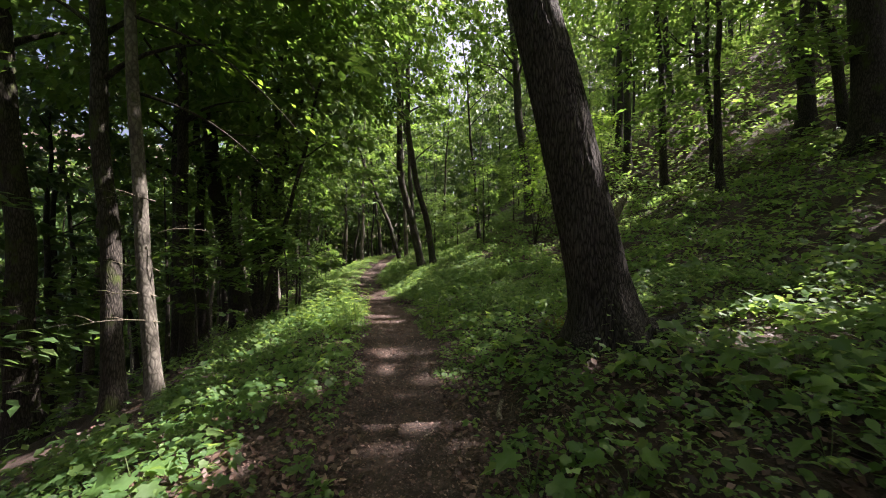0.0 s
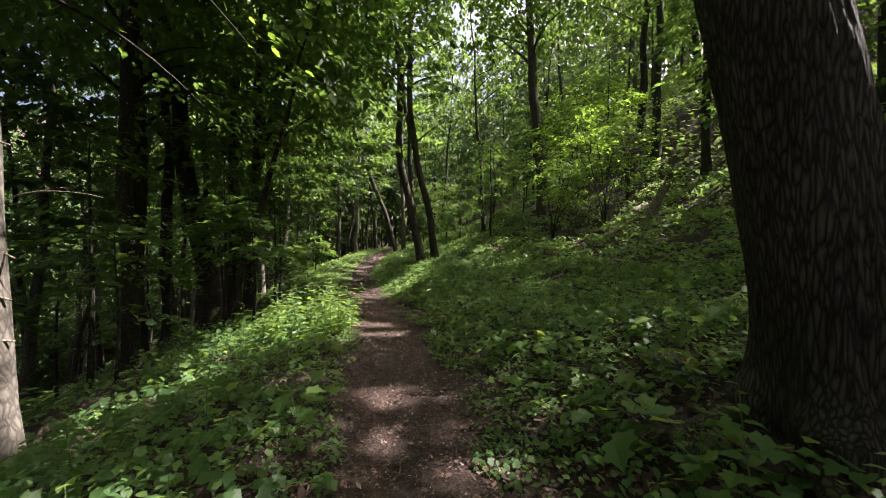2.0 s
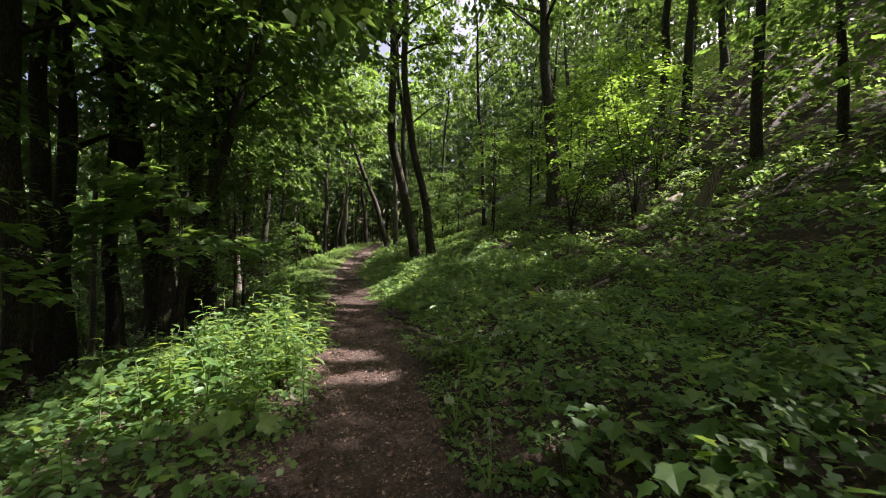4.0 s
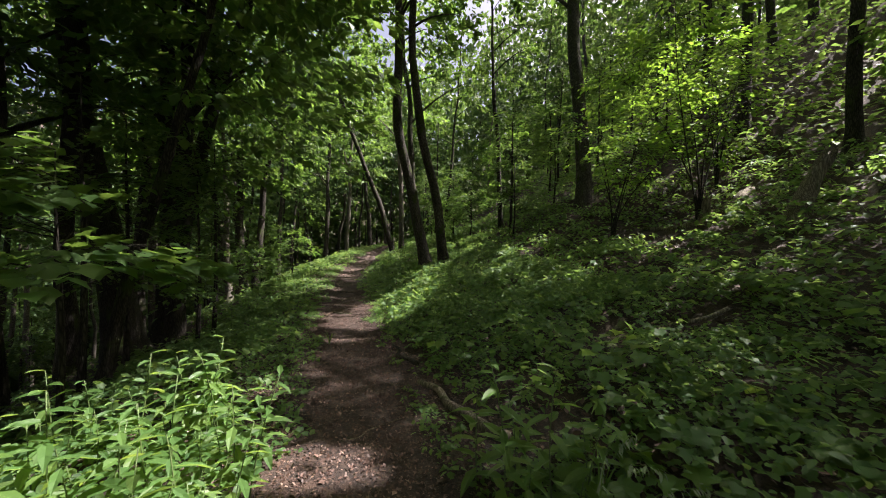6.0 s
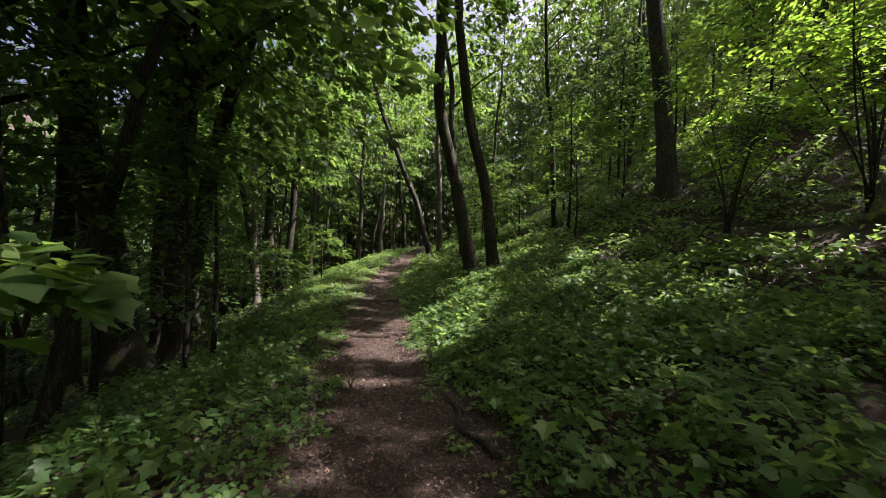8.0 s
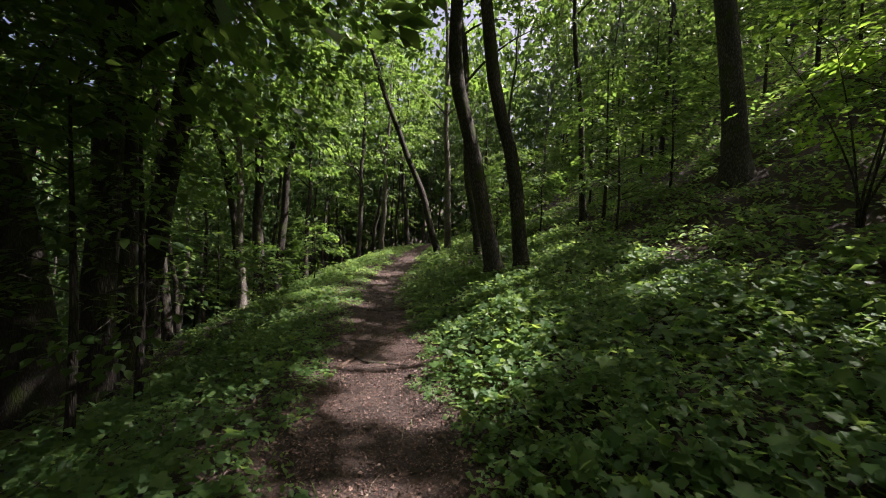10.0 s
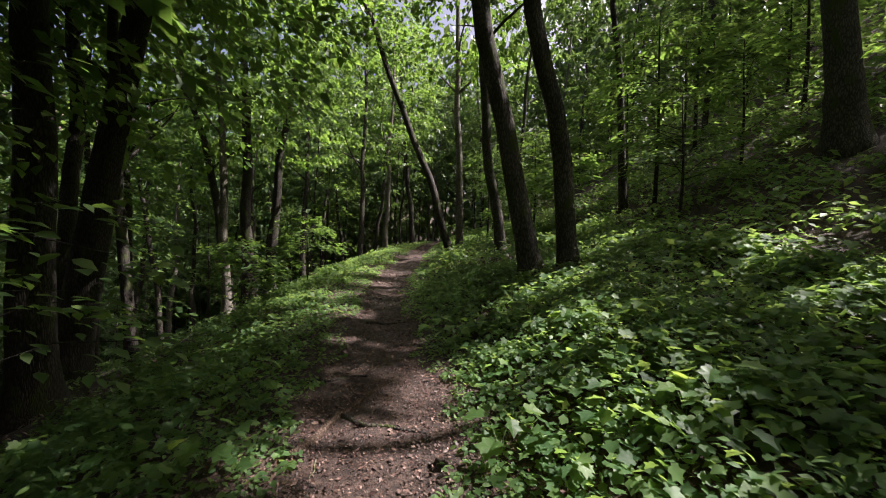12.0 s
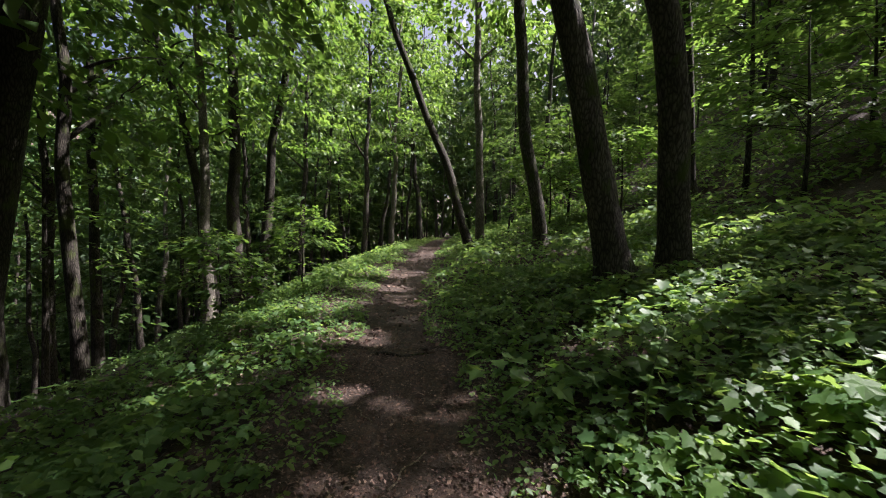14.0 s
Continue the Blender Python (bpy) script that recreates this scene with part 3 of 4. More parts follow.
def wood():
    rng = np.random.default_rng(77)
    kinds = [far_tree(60 + i) for i in range(8)]
    taken = list(NAMED)
    placed = 0
    for trial in range(9000):
        y = rng.uniform(-16, 75)
        x = path_x(y) + rng.uniform(-50, 48)
        d = x - path_x(y)
        dist = math.hypot(x + 1.5, y - 8)
        if (-6.5 < d < 3 and y < 44) or (abs(d) < 1.8 and y < 52):
            continue
        if (0 < d < 9 and y < 31) or (y < -3 and abs(d) > 16) or (y < 10 and abs(d) > 34):
            continue
        gap = (2.5 if d < 0 and not (-18 < d and 18 < y < 40) else 2.1 if d < 0 else 4.6 if y > 24 else 3.6 if y > 12 else 3.0) + 0.03 * max(0, dist - 15)
        if d < 0 and y > 28 and -9 < d:
            gap = 2.2
        if any((x - a) ** 2 + (y - b) ** 2 < gap * gap for a, b in taken):
            continue
        taken.append((x, y))
        k = placed if placed < 8 else int(rng.integers(0, 4)) + (4 if rng.random() < 0.5 or (d > 0 and y < 12) else 0)
        t = kinds[k] if placed < 8 else copy_thing(kinds[k], Matrix())
        placed += 1
        t.matrix_basis = pose(x, y, float(ground_z(x, y)), 0, 0, rng.uniform(0, 360))
        s = rng.uniform(0.8, 1.15)
        t.scale = (s, s, s * rng.uniform(0.9, 1.15))
        if placed >= 240:
            break


wood()


# ---- saplings and bushes of the lower storey ----
def sapling(x, y, height, reach, sprays, per, size, mat, label, seed, kind="oval", low=0.15, stems=1, name="sapling", lean=(0, 0), single=True):
    thing = new(name)
    z = float(ground_z(x, y))
    thing.location = (x, y, z)
    rng = np.random.default_rng(seed)
    tops = []
    for i in range(stems):
        u = np.linspace(0, 1, 9)
        a = rng.random() * 6.28
        sp = (0.0 if stems == 1 else rng.uniform(0.05, 0.48)) * height
        off = np.stack([np.cos(a + 0.5 * u) * sp * u ** 1.6 + lean[0] * height * u + 0.04 * np.sin(5 * u + i), np.sin(a + 0.5 * u) * sp * u ** 1.6 + lean[1] * height * u, height * u * (1 if i == 0 else rng.uniform(0.7, 1)) - 0.05], -1)
        g = Geo()
        g.tube(off, (0.006 + 0.011 * height) * (1 - 0.85 * u) / (1 if stems == 1 else 2.3), 7, 0.1, seed + i)
        part("stem", g.mesh("stem", BARK_DARK), thing)
        tops.append(off)
    pl, hd = [], []
    g = Geo()
    for i in range(sprays):
        line = tops[i % stems]
        k = low + (1 - low) * rng.random() ** 0.8
        o = np.array([np.interp(k, np.linspace(0, 1, 9), line[:, c]) for c in range(3)])
        a = rng.random() * 6.28
        ln = reach * rng.uniform(0.4, 1.0) * (1.1 - 0.6 * k)
        end = o + np.array([math.cos(a) * ln, math.sin(a) * ln, ln * rng.uniform(0.0, 0.35)])
        if single:
            g = Geo()
        g.tube([o, (o + end) / 2 + np.array([0, 0, 0.1 * ln]), end], [0.012 * (1 - 0.5 * k), 0.008, 0.003], 3, cap=False)
        if single:
            part("branch", g.mesh("branch", BARK_DARK), thing)
        fan = min(1.3, 0.35 + 0.5 * ln)
        p, h = spray_leaves(rng, (o + end) / 2 + (end - o) * 0.28 + np.array([0, 0, 0.05 * ln]), a, fan * 1.35, fan * 0.55, per)
        pl.append(p), hd.append(h)
    if not single:
        tagged(part("twig", g.mesh("twig", BARK_DARK), thing), kind="stuff")
    pl, hd = np.concatenate(pl), np.concatenate(hd)
    n = len(pl)
    part("foliage", leaves_mesh("foliage", kind, pl, size * rng.uniform(0.6, 1.2, n), hd, rng.normal(-0.22, 0.22, n), rng.normal(0, 0.25, n), mat), thing)
    tagged(thing, label, "bush" if stems > 1 else "sapling", "lower storey of the wood")
    return thing


BRIGHT = "many-stemmed bush with bright yellow-green leaves in layers"
sapling(5.8, 16.2, 5.0, 2.8, 70, 44, 0.15, LEAF_FRESH, BRIGHT, 301, "oval", 0.5, 5, "bush")
sapling(4.3, 17.6, 4.0, 2.1, 48, 40, 0.14, LEAF_FRESH, BRIGHT, 302, "oval", 0.5, 6, "bush")
sapling(7.4, 17.8, 4.8, 2.4, 36, 42, 0.14, LEAF_FRESH, BRIGHT, 303, "oval", 0.55, 4, "bush")
sapling(2.4, 22.5, 3.2, 1.7, 40, 40, 0.14, LEAF_CANOPY, "leafy sapling on the slope", 304, "oval", 0.2)
GREEN = "young broadleaved tree with leaves in flat layers"
sapling(-4.3, 10.3, 2.7, 1.45, 20, 26, 0.18, LEAF_CANOPY, "low sapling with broad leaves in flat layers on the bank", 311, "lobed", 0.45)
sapling(-6.2, 12.6, 5.0, 2.2, 26, 36, 0.14, LEAF_CANOPY, GREEN, 312, "oval", 0.35)
sapling(-5.7, 14.6, 4.0, 1.7, 24, 36, 0.14, LEAF_CANOPY, GREEN, 313, "oval", 0.35)
sapling(-6.9, 9.4, 5.0, 2.2, 26, 36, 0.14, LEAF_CANOPY, GREEN, 314, "oval", 0.4)
sapling(-5.4, 8.2, 2.6, 1.4, 16, 32, 0.13, LEAF_CANOPY, GREEN, 316, "lobed", 0.4)
sapling(-6.0, 15.7, 4.6, 1.9, 34, 36, 0.14, LEAF_CANOPY, GREEN, 317, "oval", 0.2)
sapling(-6.9, 14.3, 5.2, 2.0, 34, 36, 0.14, LEAF_CANOPY, GREEN, 318, "oval", 0.25)


def low_branch(thing, start, end, sprays, per, size, mat, seed):
    """A long bough of a tree that hangs into the view, with its leaves; places in the world."""
    rng = np.random.default_rng(seed)
    base = np.array(thing.location)
    a, b = np.array(start, float) - base, np.array(end, float) - base
    u = np.linspace(0, 1, 10)
    ln = np.linalg.norm(b - a)
    pts = a + (b - a) * u[:, None] + np.stack([0 * u, 0 * u, 0.12 * ln * np.sin(np.pi * u)], -1)
    g = Geo()
    g.tube(pts, 0.03 * (1 - 0.85 * u), 6, 0.1, seed)
    bough = part("bough", g.mesh("bough", BARK_DARK), thing)
    yaw = math.atan2(b[1] - a[1], b[0] - a[0])
    pl, hd = [], []
    for i in range(sprays):
        k = 0.3 + 0.7 * (i + rng.random()) / sprays
        o = np.array([np.interp(k, u, pts[:, c]) for c in range(3)])
        w = yaw + (0.9 if i % 2 else -0.9) * (1 - 0.6 * k)
        q, h = spray_leaves(rng, o + 0.35 * np.array([math.cos(w), math.sin(w), -0.1]), w, 0.9, 0.3, per)
        pl.append(q), hd.append(h)
    pl, hd = np.concatenate(pl), np.concatenate(hd)
    n = len(pl)
    part("foliage", leaves_mesh("foliage", "oval", pl, size * rng.uniform(0.7, 1.2, n), hd, rng.normal(-0.25, 0.2, n), rng.normal(0, 0.25, n), mat), bough)


low_branch(LEFT_A, (-4.9, 6.0, 5.2), (-2.5, 6.8, 3.5), 11, 20, 0.12, LEAF_FRESH, 1)
low_branch(LEFT_A, (-4.9, 6.0, 4.0), (-3.4, 8.0, 2.8), 8, 20, 0.12, LEAF_CANOPY, 2)
low_branch(LEFT_D, (-7.2, 16.5, 5.0), (-3.6, 14.6, 3.0), 13, 24, 0.13, LEAF_CANOPY, 3)
low_branch(LEFT_D, (-7.4, 16.5, 4.0), (-5.0, 13.6, 2.0), 11, 24, 0.13, LEAF_CANOPY, 4)

for i, (sx, sy, sh, sr) in enumerate(((2.6, 24.2, 5.5, 2.2), (4.4, 23.6, 3.4, 1.8), (6.8, 24.8, 5.0, 2.4), (1.0, 26.8, 3.0, 1.7), (0.2, 29.6, 4.2, 2.0),
                                      (8.6, 22.4, 4.6, 2.2), (3.4, 28.4, 5.2, 2.5), (-1.6, 33.0, 4.4, 2.1), (5.8, 29.0, 4.8, 2.4), (9.5, 27.0, 5.6, 2.6), (-9.2, 24.2, 2.4, 1.3), (-8.3, 26.6, 2.8, 1.4))):
    sapling(sx, sy, sh, sr, 40, 30, 0.19, LEAF_CANOPY, GREEN, 350 + i, "simple", 0.12, single=False)


def understorey():
    rng = np.random.default_rng(91)
    kinds = [sapling(0, 0, 3.0 + 0.9 * i, 1.9 + 0.12 * i, 38, 28, 0.22, LEAF_FAR if i % 2 else LEAF_CANOPY, GREEN, 330 + i, "simple", 0.25, single=False) for i in range(6)]
    taken = list(NAMED)
    placed = 0
    for trial in range(4000):
        y = rng.uniform(2, 60)
        x = path_x(y) + rng.uniform(-30, 30)
        d = x - path_x(y)
        if (-5.5 < d < 3.2 and y < 44) or (abs(d) < 2.5 and y < 50):
            continue
        if 0 < d < 18 and y < 22:
            continue
        if 0 < d < 6 and y < 27:
            continue
        if any((x - a) ** 2 + (y - b) ** 2 < 2.3 for a, b in taken):
            continue
        taken.append((x, y))
        t = kinds[placed] if placed < 6 else copy_thing(kinds[placed % 6], Matrix())
        placed += 1
        t.matrix_basis = pose(x, y, float(ground_z(x, y)), 0, 0, rng.uniform(0, 360))
        s = rng.uniform(0.8, 1.4)
        t.scale = (s, s, s)
        if placed >= 115:
            break


understorey()


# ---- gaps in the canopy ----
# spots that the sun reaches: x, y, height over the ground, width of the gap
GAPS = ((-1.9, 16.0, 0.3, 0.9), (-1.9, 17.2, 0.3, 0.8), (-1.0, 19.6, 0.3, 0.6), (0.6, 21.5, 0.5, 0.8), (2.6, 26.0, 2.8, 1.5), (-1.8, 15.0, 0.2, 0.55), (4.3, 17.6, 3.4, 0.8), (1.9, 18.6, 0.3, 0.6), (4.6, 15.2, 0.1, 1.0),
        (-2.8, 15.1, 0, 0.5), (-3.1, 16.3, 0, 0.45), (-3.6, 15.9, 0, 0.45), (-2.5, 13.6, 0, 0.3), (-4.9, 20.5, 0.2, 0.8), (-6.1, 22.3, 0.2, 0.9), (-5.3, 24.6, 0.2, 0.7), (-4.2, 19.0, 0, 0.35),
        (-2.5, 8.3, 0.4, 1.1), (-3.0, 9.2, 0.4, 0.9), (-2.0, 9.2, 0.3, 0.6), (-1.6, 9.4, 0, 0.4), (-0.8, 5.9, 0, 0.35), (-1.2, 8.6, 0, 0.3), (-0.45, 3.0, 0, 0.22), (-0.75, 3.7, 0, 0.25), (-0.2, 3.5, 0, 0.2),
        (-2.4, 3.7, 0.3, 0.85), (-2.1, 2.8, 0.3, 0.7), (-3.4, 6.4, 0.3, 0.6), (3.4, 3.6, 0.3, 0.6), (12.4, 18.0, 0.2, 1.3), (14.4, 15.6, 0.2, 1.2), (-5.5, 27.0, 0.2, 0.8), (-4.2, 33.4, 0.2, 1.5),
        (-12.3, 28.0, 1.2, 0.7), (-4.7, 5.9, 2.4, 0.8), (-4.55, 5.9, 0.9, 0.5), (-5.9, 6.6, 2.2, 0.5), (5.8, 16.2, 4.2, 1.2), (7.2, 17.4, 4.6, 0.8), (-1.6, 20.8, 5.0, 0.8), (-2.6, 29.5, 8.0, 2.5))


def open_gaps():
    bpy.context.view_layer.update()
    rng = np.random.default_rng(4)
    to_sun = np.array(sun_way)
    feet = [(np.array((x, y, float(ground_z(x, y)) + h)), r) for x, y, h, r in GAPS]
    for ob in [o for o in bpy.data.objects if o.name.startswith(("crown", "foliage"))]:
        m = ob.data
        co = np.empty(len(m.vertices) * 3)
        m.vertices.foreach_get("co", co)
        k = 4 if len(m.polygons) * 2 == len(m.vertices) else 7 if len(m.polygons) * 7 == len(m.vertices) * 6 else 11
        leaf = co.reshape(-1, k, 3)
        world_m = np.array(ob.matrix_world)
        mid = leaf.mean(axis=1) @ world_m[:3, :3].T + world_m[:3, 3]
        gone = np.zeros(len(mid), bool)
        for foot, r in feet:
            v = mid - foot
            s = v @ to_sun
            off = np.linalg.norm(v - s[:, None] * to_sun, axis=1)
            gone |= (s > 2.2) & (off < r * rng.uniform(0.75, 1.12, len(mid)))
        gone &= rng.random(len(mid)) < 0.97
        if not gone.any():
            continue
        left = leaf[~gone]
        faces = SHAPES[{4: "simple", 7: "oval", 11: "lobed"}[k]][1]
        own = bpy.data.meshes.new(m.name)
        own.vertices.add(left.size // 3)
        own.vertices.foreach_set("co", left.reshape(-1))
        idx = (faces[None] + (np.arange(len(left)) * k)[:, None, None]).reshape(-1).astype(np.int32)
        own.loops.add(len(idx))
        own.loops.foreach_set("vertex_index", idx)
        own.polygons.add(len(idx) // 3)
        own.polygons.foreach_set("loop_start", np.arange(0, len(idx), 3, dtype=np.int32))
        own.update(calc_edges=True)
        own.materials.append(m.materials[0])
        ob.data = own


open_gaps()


# ---- distant wood ----
def far_woods():
    rng = np.random.default_rng(19)
    n = 100000
    ang = np.where(rng.random(n) < 0.6, rng.normal(0, 0.7, n), rng.uniform(-1.3, -0.3, n))
    rad = rng.uniform(46, 90, n)
    x, y = -1 + np.sin(ang) * rad, 8 + np.cos(ang) * rad
    keep = (np.abs(x - path_x(y)) > 2.0) | (y > 52)
    x, y = x[keep], y[keep]
    n = len(x)
    z = ground_z(x, y) + rng.uniform(0.2, 26, n)
    m = leaves_mesh("far_woods", "simple", np.stack([x, y, z], -1), rng.uniform(0.6, 1.4, n), rng.uniform(0, 6.28, n), rng.normal(-0.8, 0.6, n), rng.normal(0, 0.6, n), LEAF_FAR)
    tagged(new("far_woods", m), "dense green foliage of the wood in the distance", "foliage", kind="stuff")


far_woods()


# ---- ground cover ----
def patchy(x, y, s, ph=0.0):
    return (np.sin(1.7 * x * s + 0.9 * y * s + ph) * np.sin(1.1 * y * s - 1.3 * x * s + 2 * ph) + 0.6 * np.sin(3.9 * x * s - 2.8 * y * s + ph) * np.sin(3.1 * x * s + 4.3 * y * s))


def bare_ground(x, y, d, rng, pm, bare):
    """True where plants may grow: off the path, clear of trunks and lying wood, thinner where the soil shows."""
    n = len(x)
    keep = pm + rng.normal(0, 0.18, n) - 1.3 * np.exp(-((x - 5.2) / 1.6) ** 2 - ((y - 15.6) / 0.9) ** 2) - 1.1 * np.exp(-((d - 1.1) / 0.8) ** 2 - ((y - 3.0) / 1.9) ** 2) - 0.9 * np.exp(-((d + 1.2) / 0.5) ** 2 - ((y - 2.8) / 1.3) ** 2) > bare
    keep &= np.abs(d) > 0.50 + 0.13 * (d > 0) * np.clip((y - 12.5) / 2, 0, 1) * np.clip((21 - y) / 2, 0, 1) - 0.08 * np.clip((y - 18) / 5, 0, 1) + 0.12 * np.sin(2.3 * y) + 0.08 * np.sin(5.1 * y + d) + 0.1 * rng.random(n)
    for x0, y0, x1, y1 in LYING:
        u = np.clip(((x - x0) * (x1 - x0) + (y - y0) * (y1 - y0)) / ((x1 - x0) ** 2 + (y1 - y0) ** 2), 0, 1)
        keep &= (x - x0 - u * (x1 - x0)) ** 2 + (y - y0 - u * (y1 - y0)) ** 2 > 0.028
    for a, b in NAMED:
        keep &= (x - a) ** 2 + (y - b) ** 2 > (0.42 if (a, b) == OAK_AT else 0.16)
    return keep


def cover(name, kind, count, d0, d1, y0, y1, size, low, high, mat, label, seed, bare=-0.35, sizes=(0.6, 1.3)):
    """Single small leaves close over the soil."""
    rng = np.random.default_rng(seed)
    y = rng.uniform(y0, y1, count)
    d = rng.uniform(d0, d1, count)
    x = d + path_x(y)
    pm = patchy(x, y, 1.0, seed)
    keep = bare_ground(x, y, d, rng, pm, bare)
    x, y, d, pm = x[keep], y[keep], d[keep], pm[keep]
    n = len(x)
    rise = np.clip((np.abs(d) - 0.7) / 0.9, 0.3, 1) * (0.75 + 0.25 * np.clip(pm + 0.5, 0, 1.3))
    z = ground_z(x, y) + low + (high - low) * rise * rng.random(n) ** 0.7
    m = leaves_mesh(name, kind, np.stack([x, y, z], -1), size * rng.uniform(*sizes, n) * (0.7 + 0.3 * rise), rng.uniform(0, 6.28, n),
                    rng.normal(-0.12, 0.24, n), rng.normal(0, 0.24, n), mat)
    return tagged(new(name, m), label, "undergrowth", kind="stuff")


def plants(kind, count, d0, d1, y0, y1, size, low, high, leaves, mat, label, seed, bare=-0.9):
    """Whole low plants, each an open umbrella of leaves round its stalk, in drifts of uneven height."""
    rng = np.random.default_rng(seed)
    y = rng.uniform(y0, y1, count)
    d = rng.uniform(d0, d1, count)
    x = d + path_x(y)
    pm = patchy(x, y, 0.8, seed)
    keep = bare_ground(x, y, d, rng, pm, bare)
    x, y, d, pm = x[keep], y[keep], d[keep], pm[keep]
    edge = np.clip((np.abs(d) - 0.42) / 1.3, 0.22, 1)
    tall = edge * (low + (high - low) * np.clip(0.45 + 0.4 * pm + rng.normal(0, 0.22, len(x)), 0, 1.2))
    big = size * rng.uniform(0.6, 1.25, len(x)) * (0.6 + 0.4 * edge)
    who = np.repeat(np.arange(len(x)), rng.integers(max(2, leaves - 2), leaves + 3, len(x)))
    n = len(who)
    yaw = rng.uniform(0, 6.28, len(x))[who] + np.arange(n) * 2.4 + rng.normal(0, 0.25, n)
    out = big[who] * rng.uniform(0.1, 0.9, n)
    px, py = x[who] - np.sin(yaw) * out, y[who] + np.cos(yaw) * out
    pz = ground_z(x, y)[who] + tall[who] * rng.uniform(0.55, 1.0, n)
    pz = np.maximum(pz, ground_z(px, py) + 0.03)
    m = leaves_mesh("undergrowth", kind, np.stack([px, py, pz], -1), big[who] * rng.uniform(0.6, 1.1, n), yaw,
                    rng.normal(-0.22, 0.34, n), rng.normal(0, 0.34, n), mat)
    return tagged(new("undergrowth", m), label, "undergrowth", kind="stuff")


# lines of the fallen branches that lie open
LYING = ((2.1, 4.2, 3.6, 4.8), (1.6, 4.3, 1.0, 4.7), (2.1, 4.0, 3.0, 3.5), (-0.25, 9.6, -1.0, 11.1), (-1.05, 11.75, -1.5, 13.0), (1.0, 10.7, 1.75, 11.9), (1.15, 11.4, 2.6, 11.1), (-5.2, 7.0, -3.6, 4.3), (-4.4, 6.3, -3.1, 7.2),
         (0.5, 3.35, 0.58, 3.7), (6.2, 16.0, 7.7, 16.9), (4.9, 17.2, 5.9, 15.9), (5.5, 15.6, 4.6, 15.6), (1.3, 5.2, 1.7, 5.2))
CARPET = "carpet of low green woodland plants with lobed leaves"
plants("lobed", 7400, 0.45, 5.2, -1.5, 23, 0.078, 0.06, 0.30, 5, LEAF_LOW, CARPET, 1, -1.0)
plants("maple", 1100, 0.9, 5.2, -1.5, 23, 0.115, 0.14, 0.36, 4, LEAF_LOW, CARPET, 31, -0.6)
plants("maple", 2600, 0.9, 5.2, 12.5, 23, 0.10, 0.10, 0.32, 5, LEAF_LOW, CARPET, 32, -0.8)
plants("maple", 600, -3.6, -0.7, 1, 20, 0.11, 0.14, 0.36, 4, LEAF_LOW, CARPET, 33, -0.4)
plants("lobed", 3600, -3.8, -0.45, -1.5, 23, 0.088, 0.08, 0.34, 5, LEAF_LOW, CARPET, 3, -0.85)
plants("oval", 5200, 0.45, 5.2, -1.5, 24, 0.07, 0.06, 0.40, 7, LEAF_LOW, CARPET, 21, -0.7)
plants("oval", 3200, -3.8, -0.45, -1.5, 26, 0.07, 0.06, 0.40, 7, LEAF_LOW, CARPET, 24, -0.7)
cover("undergrowth", "oval", 17000, 0.45, 4.8, -1.5, 23, 0.07, 0.02, 0.2, LEAF_LOW, CARPET, 2, -0.9)
cover("undergrowth", "oval", 14000, -3.6, -0.45, -1.5, 26, 0.075, 0.02, 0.22, LEAF_LOW, CARPET, 4, -0.9)
plants("simple", 8000, 4.6, 13, -3, 34, 0.17, 0.06, 0.46, 6, LEAF_LOW, CARPET, 5, -0.75)
plants("simple", 2600, -9, -3.6, -3, 36, 0.15, 0.05, 0.36, 6, LEAF_LOW, CARPET, 6, -0.05)
plants("simple", 3600, 0.6, 6, 22, 50, 0.2, 0.06, 0.5, 6, LEAF_LOW, CARPET, 7, -0.7)
plants("simple", 2600, -5, -0.6, 24, 50, 0.19, 0.06, 0.46, 6, LEAF_LOW, CARPET, 8, -0.7)
cover("undergrowth", "simple", 30000, 12, 32, 0, 48, 0.28, 0.05, 0.5, LEAF_LOW, CARPET, 9, -0.9)
cover("undergrowth", "simple", 10000, -34, -8, 4, 50, 0.2, 0.05, 0.4, LEAF_LOW, CARPET, 10, 0.15)


def litter(count, d0, d1, y0, y1, size, seed):
    rng = np.random.default_rng(seed)
    y, d = rng.uniform(y0, y1, count), rng.uniform(d0, d1, count)
    edge = np.abs(d)
    keep = rng.random(count) < np.where(edge < 0.35, 0.75, 1.25)
    y, d = y[keep], d[keep]
    x, n = d + path_x(y), len(d)
    z = ground_z(x, y) + 0.004 + 0.02 * rng.random(n)
    m = leaves_mesh("leaf_litter", "oval" if 0.05 < size < 0.07 else "simple", np.stack([x, y, z], -1), size * rng.uniform(0.4, 1.3, n), rng.uniform(0, 6.28, n), rng.normal(0, 0.42, n), rng.normal(0, 0.42, n), LITTER)
    tagged(new("leaf_litter", m), "dry brown fallen leaves scattered over the soil", "leaf litter", kind="stuff")


litter(13000, -1.7, 1.9, -1.0, 20, 0.047, 1)
litter(90000, -1.15, 1.2, -0.5, 21, 0.025, 2)
litter(9000, -5, -1.2, -2, 26, 0.08, 3)
litter(14000, 1.2, 8, -2, 26, 0.08, 4)
litter(7000, -1.2, 1.2, 20, 46, 0.08, 5)
litter(3500, 3.2, 7.4, 14.0, 17.4, 0.10, 6)
litter(3600, 0.4, 3.0, 0.8, 5.5, 0.075, 7)
litter(2200, -2.3, -0.4, 0.8, 4.6, 0.075, 8)


